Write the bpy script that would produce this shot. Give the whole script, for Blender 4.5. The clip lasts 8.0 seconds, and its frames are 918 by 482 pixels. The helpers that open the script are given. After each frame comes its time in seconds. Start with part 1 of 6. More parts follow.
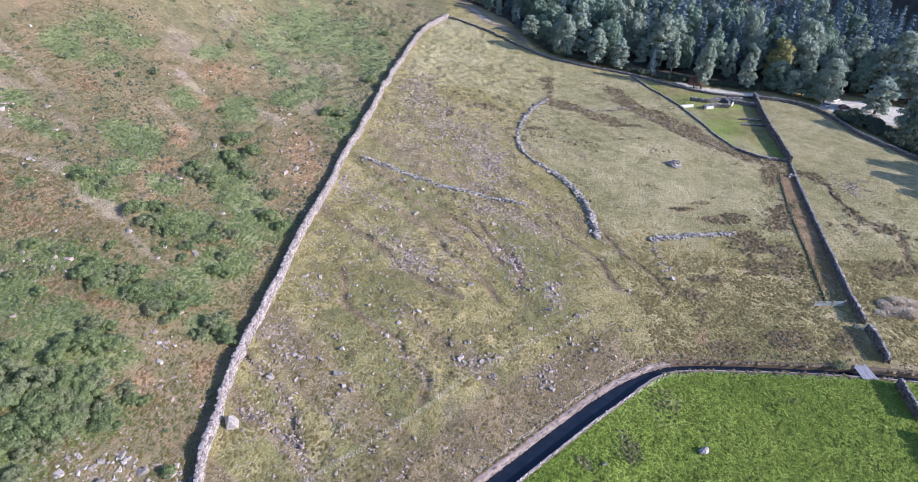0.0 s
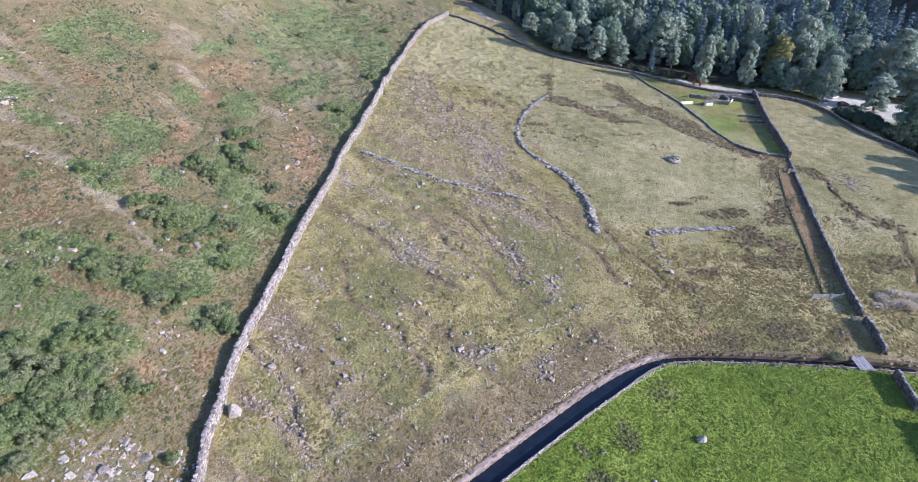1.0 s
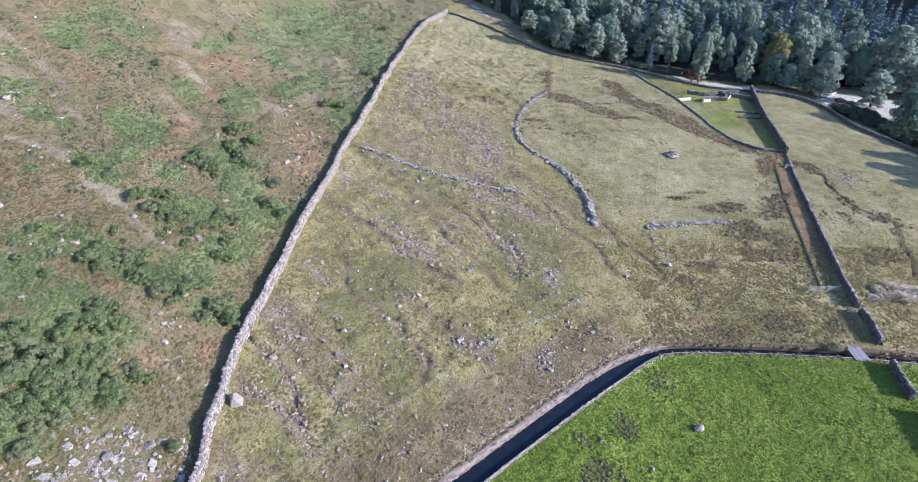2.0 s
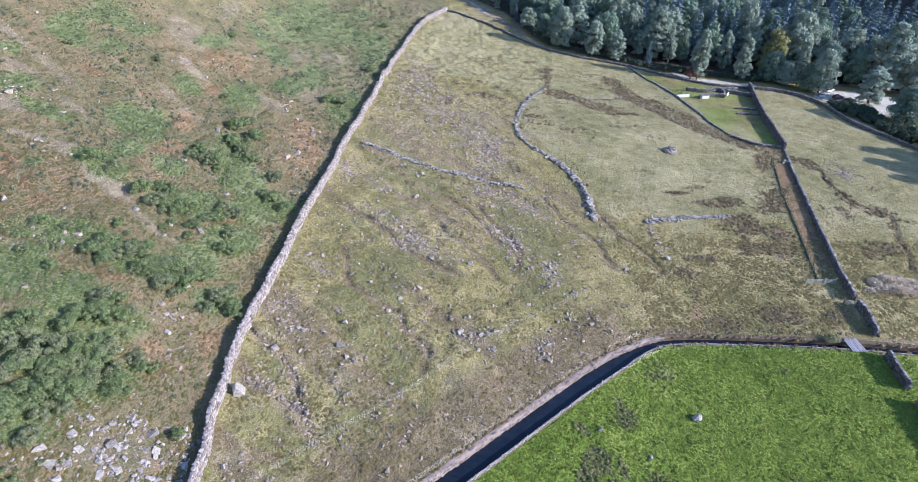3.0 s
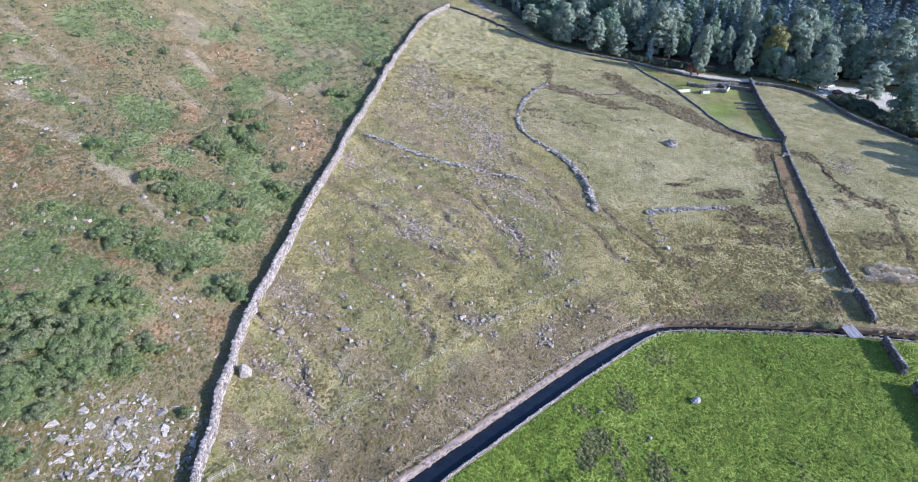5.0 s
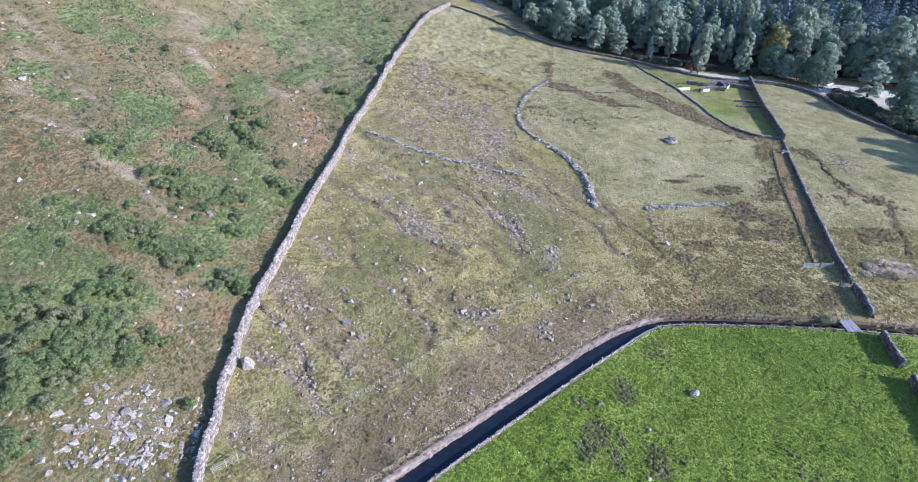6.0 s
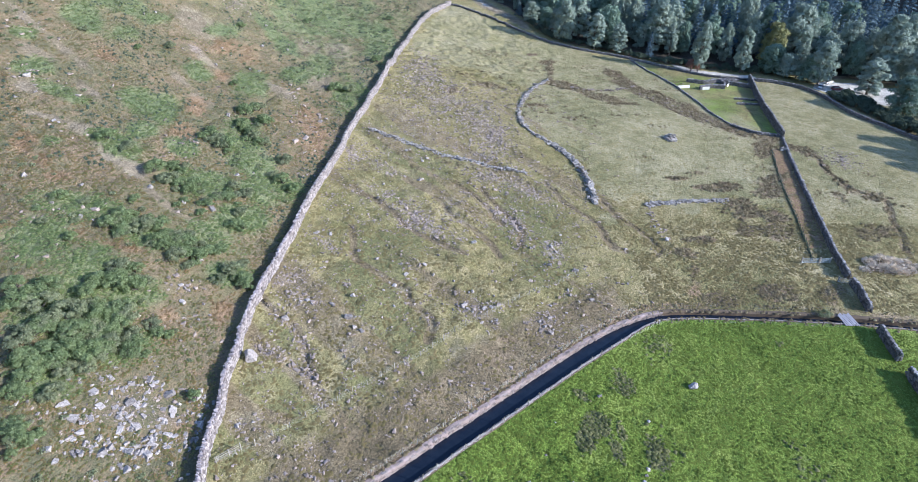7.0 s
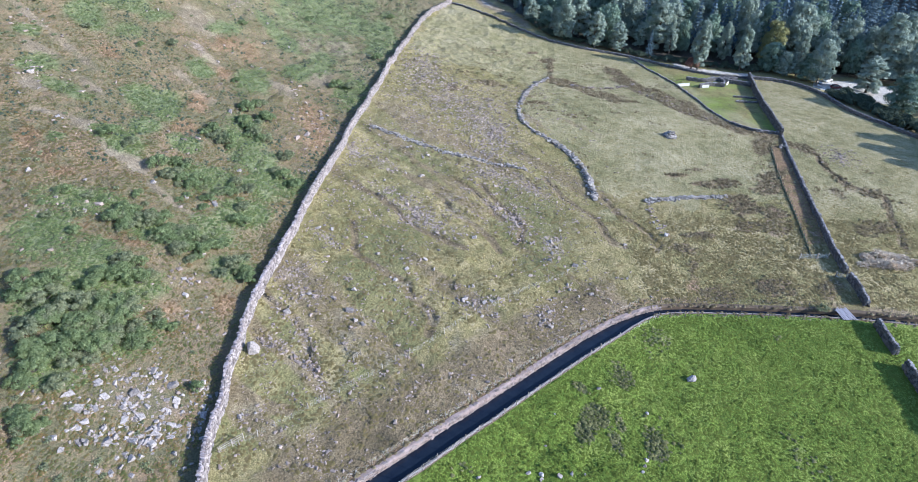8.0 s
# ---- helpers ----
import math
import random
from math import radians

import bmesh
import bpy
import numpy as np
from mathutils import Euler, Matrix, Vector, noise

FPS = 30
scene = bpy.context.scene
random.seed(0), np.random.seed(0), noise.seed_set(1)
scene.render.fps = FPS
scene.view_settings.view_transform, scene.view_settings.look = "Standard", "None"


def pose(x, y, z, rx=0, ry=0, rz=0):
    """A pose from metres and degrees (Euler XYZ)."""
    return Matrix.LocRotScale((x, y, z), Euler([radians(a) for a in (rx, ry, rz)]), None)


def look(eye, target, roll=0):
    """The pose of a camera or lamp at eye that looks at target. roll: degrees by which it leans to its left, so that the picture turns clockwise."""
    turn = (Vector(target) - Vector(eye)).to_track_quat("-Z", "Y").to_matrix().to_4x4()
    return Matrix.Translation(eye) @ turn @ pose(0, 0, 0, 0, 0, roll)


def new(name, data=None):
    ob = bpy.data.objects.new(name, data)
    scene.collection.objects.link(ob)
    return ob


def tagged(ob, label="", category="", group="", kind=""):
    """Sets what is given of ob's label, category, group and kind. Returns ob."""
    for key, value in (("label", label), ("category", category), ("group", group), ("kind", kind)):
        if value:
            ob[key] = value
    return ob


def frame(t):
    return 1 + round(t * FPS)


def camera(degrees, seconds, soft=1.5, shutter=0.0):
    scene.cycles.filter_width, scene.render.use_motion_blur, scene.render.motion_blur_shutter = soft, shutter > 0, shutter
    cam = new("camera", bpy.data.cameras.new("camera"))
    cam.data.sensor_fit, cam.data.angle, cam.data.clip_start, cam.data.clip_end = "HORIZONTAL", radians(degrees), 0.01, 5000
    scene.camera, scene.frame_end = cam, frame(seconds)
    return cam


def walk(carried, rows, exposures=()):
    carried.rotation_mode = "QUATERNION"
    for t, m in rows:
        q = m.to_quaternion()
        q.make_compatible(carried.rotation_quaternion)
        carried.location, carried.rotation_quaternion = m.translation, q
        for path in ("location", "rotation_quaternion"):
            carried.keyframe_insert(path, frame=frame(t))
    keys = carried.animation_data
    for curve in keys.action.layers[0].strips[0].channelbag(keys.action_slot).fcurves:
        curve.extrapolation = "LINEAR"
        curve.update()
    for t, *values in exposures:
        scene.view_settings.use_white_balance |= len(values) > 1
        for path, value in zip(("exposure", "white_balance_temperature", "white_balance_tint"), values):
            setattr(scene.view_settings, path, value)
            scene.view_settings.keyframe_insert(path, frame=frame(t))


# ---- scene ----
cam = camera(73.6, 8.0, soft=0.78)
METRES, EYE, TILT, LEAN, TURN = 12.0, 80.0, -34.0, 0.0, 0.0
ROWS = [
    (0.0, 0.0, 0.0, 0.0, -0.0, 0.0, -0.0),
    (0.5, -0.003, -0.0362, -0.0649, 0.02, 0.02, -0.01),
    (1.0, -0.0041, -0.0705, -0.1202, 0.01, 0.01, -0.03),
    (1.5, -0.004, -0.1096, -0.1822, -0.01, 0.04, 0.03),
    (3.0, -0.0194, -0.2175, -0.3532, -0.14, 0.02, 0.08),
    (3.5, -0.0287, -0.2545, -0.4108, -0.05, 0.03, 0.04),
    (4.0, -0.0303, -0.2871, -0.4588, -0.02, 0.06, 0.03),
    (4.5, -0.0289, -0.3249, -0.5097, 0.01, 0.07, 0.03),
    (6.0, -0.0353, -0.4285, -0.6406, 0.07, 0.09, -0.02),
    (6.5, -0.0378, -0.468, -0.687, 0.1, 0.1, -0.01),
    (7.0, -0.0401, -0.5031, -0.7237, 0.12, 0.09, -0.04),
    (7.5, -0.0402, -0.5433, -0.7677, 0.15, 0.08, -0.09),
    (8.0, -0.0399, -0.5792, -0.8083, 0.16, 0.1, -0.08),
]
walk(cam, [(t, pose(0, 0, EYE, TILT, LEAN, TURN) @ pose(METRES * x, METRES * y, METRES * z, 90 + pitch, roll, yaw)) for t, x, y, z, yaw, pitch, roll in ROWS], [(0.0, 0.77, 5790, 22.5), (1.5, 0.77, 5700, 20), (4.0, 0.79, 5570, 17.4), (6.5, 0.8, 5480, 15.6), (8.0, 0.8, 5450, 15)])

# ---- sky and sun: low sun from the right of the view ----
SUN_ELEVATION, SUN_AZIMUTH = 22.5, 107.0  # degrees; azimuth clockwise from +y
world = bpy.data.worlds.new("sky")
scene.world = world
world.use_nodes = True
sky = world.node_tree.nodes.new("ShaderNodeTexSky")
sky.sky_type, sky.sun_disc = "NISHITA", False
sky.sun_elevation, sky.sun_rotation = radians(SUN_ELEVATION), radians(SUN_AZIMUTH)
sky.air_density, sky.dust_density, sky.ozone_density = 1.3, 0.6, 3.2
world.node_tree.links.new(sky.outputs[0], world.node_tree.nodes["Background"].inputs[0])
world.node_tree.nodes["Background"].inputs[1].default_value = 0.15
lamp = bpy.data.lights.new("sun", "SUN")
lamp.energy, lamp.angle, lamp.color = 4.35, radians(0.5), (1.0, 0.925, 0.78)
sun = new("sun", lamp)
_az, _el = radians(SUN_AZIMUTH), radians(SUN_ELEVATION)
sun.matrix_world = look((300 * math.sin(_az) * math.cos(_el), 300 * math.cos(_az) * math.cos(_el), 300 * math.sin(_el)), (0, 0, 0))


# ---- materials ----
def nodes_of(name):
    m = bpy.data.materials.new(name)
    m.use_nodes = True
    return m, m.node_tree.nodes, m.node_tree.links, m.node_tree.nodes["Principled BSDF"]


def ramp(n, stops):
    r = n.new("ShaderNodeValToRGB")
    while len(r.color_ramp.elements) < len(stops):
        r.color_ramp.elements.new(0.5)
    for e, (p, c) in zip(r.color_ramp.elements, stops):
        e.position, e.color = p, (*c, 1)
    return r


def noise_node(n, l, coord, scale, detail=4.0, rough=0.6):
    t = n.new("ShaderNodeTexNoise")
    t.inputs["Scale"].default_value, t.inputs["Detail"].default_value, t.inputs["Roughness"].default_value = scale, detail, rough
    l.new(coord, t.inputs["Vector"])
    return t.outputs["Fac"]


def math_node(n, l, op, a, b, c=None):
    m = n.new("ShaderNodeMath")
    m.operation = op
    for i, v in enumerate((a, b, c)):
        if v is None:
            continue
        if isinstance(v, (int, float)):
            m.inputs[i].default_value = v
        else:
            l.new(v, m.inputs[i])
    return m.outputs[0]


def mix_node(n, l, fac, a, b, blend="MIX"):
    m = n.new("ShaderNodeMix")
    m.data_type, m.blend_type = "RGBA", blend
    for sock, v in ((m.inputs[0], fac), (m.inputs[6], a), (m.inputs[7], b)):
        if isinstance(v, (int, float)):
            sock.default_value = v
        elif isinstance(v, tuple):
            sock.default_value = (*v, 1)
        else:
            l.new(v, sock)
    return m.outputs[2]


def surface(name, stops, scale=1.0, fine=8.0, rough=0.85, bump=0.3, vary="island", amount=0.5, metal=0.0, leaf=0.0):
    """A material from a colour ramp driven by coarse and fine noise and by a random value of each piece."""
    m, n, l, b = nodes_of(name)
    geo = n.new("ShaderNodeNewGeometry")
    pos = geo.outputs["Position"]
    coarse, grain = noise_node(n, l, pos, scale, 3.0), noise_node(n, l, pos, fine, 5.0, 0.7)
    v = math_node(n, l, "MULTIPLY_ADD", grain, 0.45, math_node(n, l, "MULTIPLY", coarse, 0.55))
    if vary == "island":
        rnd = geo.outputs["Random Per Island"]
    else:
        rnd = n.new("ShaderNodeObjectInfo").outputs["Random"]
    v = math_node(n, l, "ADD", math_node(n, l, "MULTIPLY", v, 1 - amount), math_node(n, l, "MULTIPLY", rnd, amount))
    r = ramp(n, stops)
    l.new(v, r.inputs[0])
    l.new(r.outputs[0], b.inputs["Base Color"])
    b.inputs["Roughness"].default_value, b.inputs["Metallic"].default_value = rough, metal
    if bump:
        k = n.new("ShaderNodeBump")
        k.inputs["Strength"].default_value, k.inputs["Distance"].default_value = bump, 0.05
        l.new(grain, k.inputs["Height"])
        l.new(k.outputs[0], b.inputs["Normal"])
    if leaf:
        b.inputs["Specular IOR Level"].default_value = 0.3
        t = n.new("ShaderNodeBsdfTranslucent")
        l.new(r.outputs[0], t.inputs[0])
        x = n.new("ShaderNodeMixShader")
        x.inputs[0].default_value = leaf
        l.new(b.outputs[0], x.inputs[1])
        l.new(t.outputs[0], x.inputs[2])
        l.new(x.outputs[0], n["Material Output"].inputs[0])
    return m


def rock_material(name, dark, mid, light):
    """Weathered rock: a tone of its own for each piece, blotches of lichen, dark cracks and pits."""
    m, n, l, b = nodes_of(name)
    pos = n.new("ShaderNodeNewGeometry").outputs["Position"]
    blotch, grain = noise_node(n, l, pos, 2.2, 4.0, 0.65), noise_node(n, l, pos, 9.0, 4.0, 0.7)
    own = n.new("ShaderNodeObjectInfo").outputs["Random"]
    v = math_node(n, l, "ADD", math_node(n, l, "MULTIPLY", blotch, 0.5), math_node(n, l, "MULTIPLY", grain, 0.32))
    v = math_node(n, l, "MULTIPLY_ADD", own, 0.22, v)
    r = ramp(n, [(0.28, dark), (0.5, mid), (0.74, light)])
    l.new(v, r.inputs[0])
    crack = n.new("ShaderNodeTexVoronoi")
    crack.feature = "DISTANCE_TO_EDGE"
    crack.inputs["Scale"].default_value = 1.7
    warp = n.new("ShaderNodeVectorMath")
    warp.operation = "MULTIPLY_ADD"
    warp.inputs[1].default_value = (0.5, 0.5, 0.5)
    noise = n.new("ShaderNodeTexNoise")
    noise.inputs["Scale"].default_value = 3.0
    l.new(pos, noise.inputs["Vector"])
    l.new(noise.outputs["Color"], warp.inputs[0])
    l.new(pos, warp.inputs[2])
    l.new(warp.outputs[0], crack.inputs["Vector"])
    line = n.new("ShaderNodeMapRange")
    line.inputs["From Max"].default_value = 0.05
    line.inputs["To Min"].default_value = 0.45
    l.new(crack.outputs["Distance"], line.inputs["Value"])
    l.new(mix_node(n, l, 1.0, r.outputs[0], line.outputs[0], "MULTIPLY"), b.inputs["Base Color"])
    b.inputs["Roughness"].default_value = 0.92
    k = n.new("ShaderNodeBump")
    k.inputs["Strength"].default_value, k.inputs["Distance"].default_value = 0.9, 0.16
    l.new(math_node(n, l, "MULTIPLY_ADD", grain, 0.4, blotch), k.inputs["Height"])
    l.new(k.outputs[0], b.inputs["Normal"])
    return m


def ground_material():
    m, n, l, b = nodes_of("fell_ground")
    pos = n.new("ShaderNodeNewGeometry").outputs["Position"]
    big, mid = noise_node(n, l, pos, 0.045, 4.0), noise_node(n, l, pos, 0.3, 5.0, 0.65)
    fine, grain = noise_node(n, l, pos, 1.6, 5.0, 0.7), noise_node(n, l, pos, 5.0, 3.0, 0.7)
    blend = math_node(n, l, "ADD", math_node(n, l, "MULTIPLY", mid, 0.56), math_node(n, l, "MULTIPLY", fine, 0.44))
    blend = math_node(n, l, "MULTIPLY_ADD", math_node(n, l, "SUBTRACT", big, 0.5), 0.55, blend)
    blend = math_node(n, l, "MULTIPLY_ADD", math_node(n, l, "SUBTRACT", blend, 0.5), 1.5, 0.5)
    blend = math_node(n, l, "MULTIPLY_ADD", math_node(n, l, "SUBTRACT", grain, 0.5), 0.6, blend)

    def mask(name, lo=0.42, hi=0.58, jitter=0.7):
        a = n.new("ShaderNodeAttribute")
        a.attribute_name = name
        v = math_node(n, l, "ADD", a.outputs["Fac"], math_node(n, l, "MULTIPLY", math_node(n, l, "SUBTRACT", blend, 0.5), jitter))
        r = n.new("ShaderNodeMapRange")
        r.interpolation_type = "SMOOTHSTEP"
        r.inputs["From Min"].default_value, r.inputs["From Max"].default_value = lo, hi
        l.new(v, r.inputs["Value"])
        return r.outputs[0]

    def coat(stops):
        r = ramp(n, stops)
        l.new(blend, r.inputs[0])
        return r.outputs[0]

    col = coat(GRASS)
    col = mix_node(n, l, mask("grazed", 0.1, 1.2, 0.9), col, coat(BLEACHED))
    col = mix_node(n, l, mask("turf", 0.25, 0.9, 0.9), col, coat(TURF))
    col = mix_node(n, l, mask("streak", 0.3, 0.75), col, coat(STREAK))
    col = mix_node(n, l, mask("bracken", 0.3, 0.7, 0.5), col, coat(BRACKEN))
    col = mix_node(n, l, mask("straw", 0.3, 1.0, 1.0), col, coat(STRAW))
    col = mix_node(n, l, mask("russet", 0.35, 1.15, 1.1), col, coat(RUSSET_GROUND))
    col = mix_node(n, l, mask("fern", 0.1, 1.0, 1.2), col, coat(FERN))
    col = mix_node(n, l, mask("rush", 0.35, 0.8, 1.0), col, coat(RUSH))
    col = mix_node(n, l, mask("lush", 0.42, 0.68, 0.35), col, coat(LUSH))
    col = mix_node(n, l, mask("weed", 0.4, 0.65), col, coat(WEED))
    col = mix_node(n, l, mask("scree", 0.6, 1.15, 1.0), col, coat(SCREE))
    col = mix_node(n, l, mask("track", 0.42, 0.58, 0.3), col, coat(TRACK))
    col = mix_node(n, l, mask("bed_and_shade", 0.4, 0.6, 0.2), col, coat(EARTH_AND_SHADE))
    speck = math_node(n, l, "MULTIPLY_ADD", grain, 1.7, 0.15)
    col = mix_node(n, l, 1.0, col, speck, "MULTIPLY")
    l.new(col, b.inputs["Base Color"])
    b.inputs["Roughness"].default_value = 0.95
    b.inputs["Specular IOR Level"].default_value = 0.25
    k = n.new("ShaderNodeBump")
    k.inputs["Strength"].default_value, k.inputs["Distance"].default_value = 0.9, 0.4
    l.new(math_node(n, l, "MULTIPLY_ADD", grain, 0.35, fine), k.inputs["Height"])
    l.new(k.outputs[0], b.inputs["Normal"])
    return m


GRASS = [(0.15, (0.118, 0.116, 0.046)), (0.42, (0.217, 0.193, 0.083)), (0.6, (0.320, 0.267, 0.130)), (0.88, (0.523, 0.424, 0.258))]
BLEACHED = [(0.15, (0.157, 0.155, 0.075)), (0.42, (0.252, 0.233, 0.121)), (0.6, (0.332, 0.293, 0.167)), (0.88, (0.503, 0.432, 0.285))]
TURF = [(0.15, (0.100, 0.110, 0.044)), (0.45, (0.181, 0.176, 0.075)), (0.65, (0.248, 0.220, 0.102)), (0.9, (0.375, 0.308, 0.167))]
STREAK = [(0.25, (0.122, 0.096, 0.057)), (0.55, (0.219, 0.170, 0.101)), (0.8, (0.349, 0.288, 0.185))]
BRACKEN = [(0.12, (0.086, 0.088, 0.049)), (0.4, (0.153, 0.140, 0.079)), (0.56, (0.204, 0.158, 0.097)), (0.74, (0.265, 0.180, 0.117)), (0.95, (0.387, 0.279, 0.204))]
RUSSET_GROUND = [(0.2, (0.125, 0.083, 0.049)), (0.5, (0.234, 0.152, 0.090)), (0.85, (0.385, 0.270, 0.176))]
STRAW = [(0.2, (0.132, 0.106, 0.070)), (0.5, (0.229, 0.185, 0.128)), (0.85, (0.370, 0.308, 0.229))]
FERN = [(0.2, (0.081, 0.107, 0.053)), (0.5, (0.148, 0.174, 0.084)), (0.8, (0.248, 0.249, 0.131))]
RUSH = [(0.2, (0.109, 0.079, 0.050)), (0.5, (0.199, 0.144, 0.092)), (0.8, (0.337, 0.261, 0.169))]
LUSH = [(0.2, (0.076, 0.125, 0.017)), (0.5, (0.150, 0.215, 0.033)), (0.8, (0.251, 0.304, 0.070))]
WEED = [(0.3, (0.06, 0.075, 0.03)), (0.6, (0.12, 0.12, 0.06)), (0.8, (0.2, 0.18, 0.1))]
SCREE = [(0.25, (0.15, 0.12, 0.095)), (0.55, (0.26, 0.21, 0.17)), (0.8, (0.42, 0.36, 0.315))]
TRACK = [(0.3, (0.365, 0.333, 0.293)), (0.6, (0.558, 0.527, 0.486)), (0.8, (0.689, 0.659, 0.618))]
EARTH_AND_SHADE = [(0.3, (0.03, 0.028, 0.022)), (0.7, (0.075, 0.065, 0.05))]

M_GROUND = ground_material()
M_STONE = surface("wall_stone", [(0.15, (0.127, 0.106, 0.099)), (0.45, (0.284, 0.248, 0.239)), (0.8, (0.457, 0.406, 0.390))], 0.5, 9.0, 0.9, 0.5, amount=0.55)
# dark wall stone, darkened further for shaded sides; its coping is coloured as sunlit
M_SHADED_SIDE = surface("shaded_wall_stone", [(0.15, (0.064, 0.059, 0.057)), (0.5, (0.140, 0.130, 0.128)), (0.85, (0.265, 0.248, 0.248))], 0.5, 9.0, 0.9, 0.5, amount=0.55)
M_LIT_TOP = surface("lit_coping", [(0.15, (0.126, 0.117, 0.124)), (0.5, (0.243, 0.230, 0.239)), (0.85, (0.396, 0.378, 0.391))], 0.5, 9.0, 0.9, 0.5, amount=0.6)
M_CORE = surface("wall_hearting", [(0.2, (0.08, 0.07, 0.065)), (0.8, (0.2, 0.18, 0.17))], 1.0, 9.0, 0.95, 0.5, amount=0.0)
M_ROCK = surface("pale_rock", [(0.2, (0.152, 0.123, 0.104)), (0.5, (0.317, 0.254, 0.220)), (0.8, (0.469, 0.381, 0.329))], 0.8, 6.0, 0.9, 0.6, amount=0.45)
M_RUIN = surface("tumbled_stone", [(0.15, (0.145, 0.132, 0.120)), (0.5, (0.281, 0.253, 0.236)), (0.85, (0.479, 0.442, 0.410))], 0.5, 8.0, 0.9, 0.5, amount=0.6)
M_BANK = surface("bank_stone", [(0.25, (0.105, 0.081, 0.061)), (0.45, (0.252, 0.193, 0.173)), (0.7, (0.420, 0.338, 0.326))], 0.7, 3.0, 0.9, 0.8, amount=0.0)
M_FACING = surface("facing_stone", [(0.15, (0.119, 0.096, 0.088)), (0.5, (0.230, 0.192, 0.180)), (0.85, (0.357, 0.304, 0.292))], 0.5, 9.0, 0.9, 0.5, amount=0.6)
M_EARTH = surface("bank_earth", [(0.2, (0.06, 0.042, 0.03)), (0.8, (0.17, 0.125, 0.085))], 0.7, 5.0, 0.95, 0.5, amount=0.2)
M_TUSSOCK = surface("dry_tussock_grass", [(0.2, (0.175, 0.153, 0.060)), (0.5, (0.285, 0.234, 0.106)), (0.85, (0.436, 0.345, 0.186))], 0.2, 4.0, 0.9, 0.0, amount=0.25, leaf=0.5)
M_TUFT = surface("green_tuft_grass", [(0.2, (0.088, 0.138, 0.020)), (0.5, (0.159, 0.209, 0.035)), (0.85, (0.266, 0.290, 0.074))], 0.2, 4.0, 0.9, 0.0, amount=0.1, leaf=0.5)
M_RUSH = surface("brown_rush", [(0.15, (0.152, 0.120, 0.070)), (0.5, (0.283, 0.229, 0.136)), (0.85, (0.478, 0.408, 0.248))], 0.2, 4.0, 0.9, 0.0, amount=0.6, leaf=0.5)
M_BRACKEN = surface("bracken_frond", [(0.12, (0.100, 0.147, 0.050)), (0.45, (0.223, 0.245, 0.092)), (0.65, (0.423, 0.285, 0.138)), (0.85, (0.544, 0.346, 0.206))], 0.22, 3.0, 0.9, 0.0, amount=0.3, leaf=0.5)
M_RUSTY = surface("rusty_bracken_frond", [(0.15, (0.189, 0.137, 0.068)), (0.5, (0.333, 0.236, 0.121)), (0.85, (0.459, 0.352, 0.209))], 0.12, 3.0, 0.9, 0.0, amount=0.35, leaf=0.5)
M_FERN = surface("green_fern", [(0.15, (0.131, 0.198, 0.073)), (0.5, (0.250, 0.320, 0.129)), (0.85, (0.444, 0.467, 0.210))], 0.2, 3.0, 0.85, 0.0, amount=0.6, leaf=0.5)
M_SHRUB = surface("shrub_leaf", [(0.1, (0.111, 0.161, 0.069)), (0.5, (0.255, 0.322, 0.154)), (0.9, (0.469, 0.515, 0.287))], 0.3, 2.5, 0.6, 0.0, amount=0.32, leaf=0.5)
M_SHRUB_GREY = surface("grey_shrub_leaf", [(0.1, (0.126, 0.161, 0.084)), (0.5, (0.288, 0.321, 0.185)), (0.9, (0.530, 0.514, 0.347))], 0.3, 2.5, 0.6, 0.0, amount=0.32, leaf=0.5)
M_BARK = surface("bark", [(0.2, (0.06, 0.05, 0.04)), (0.8, (0.2, 0.175, 0.15))], 1.0, 8.0, 0.95, 0.5, amount=0.2)
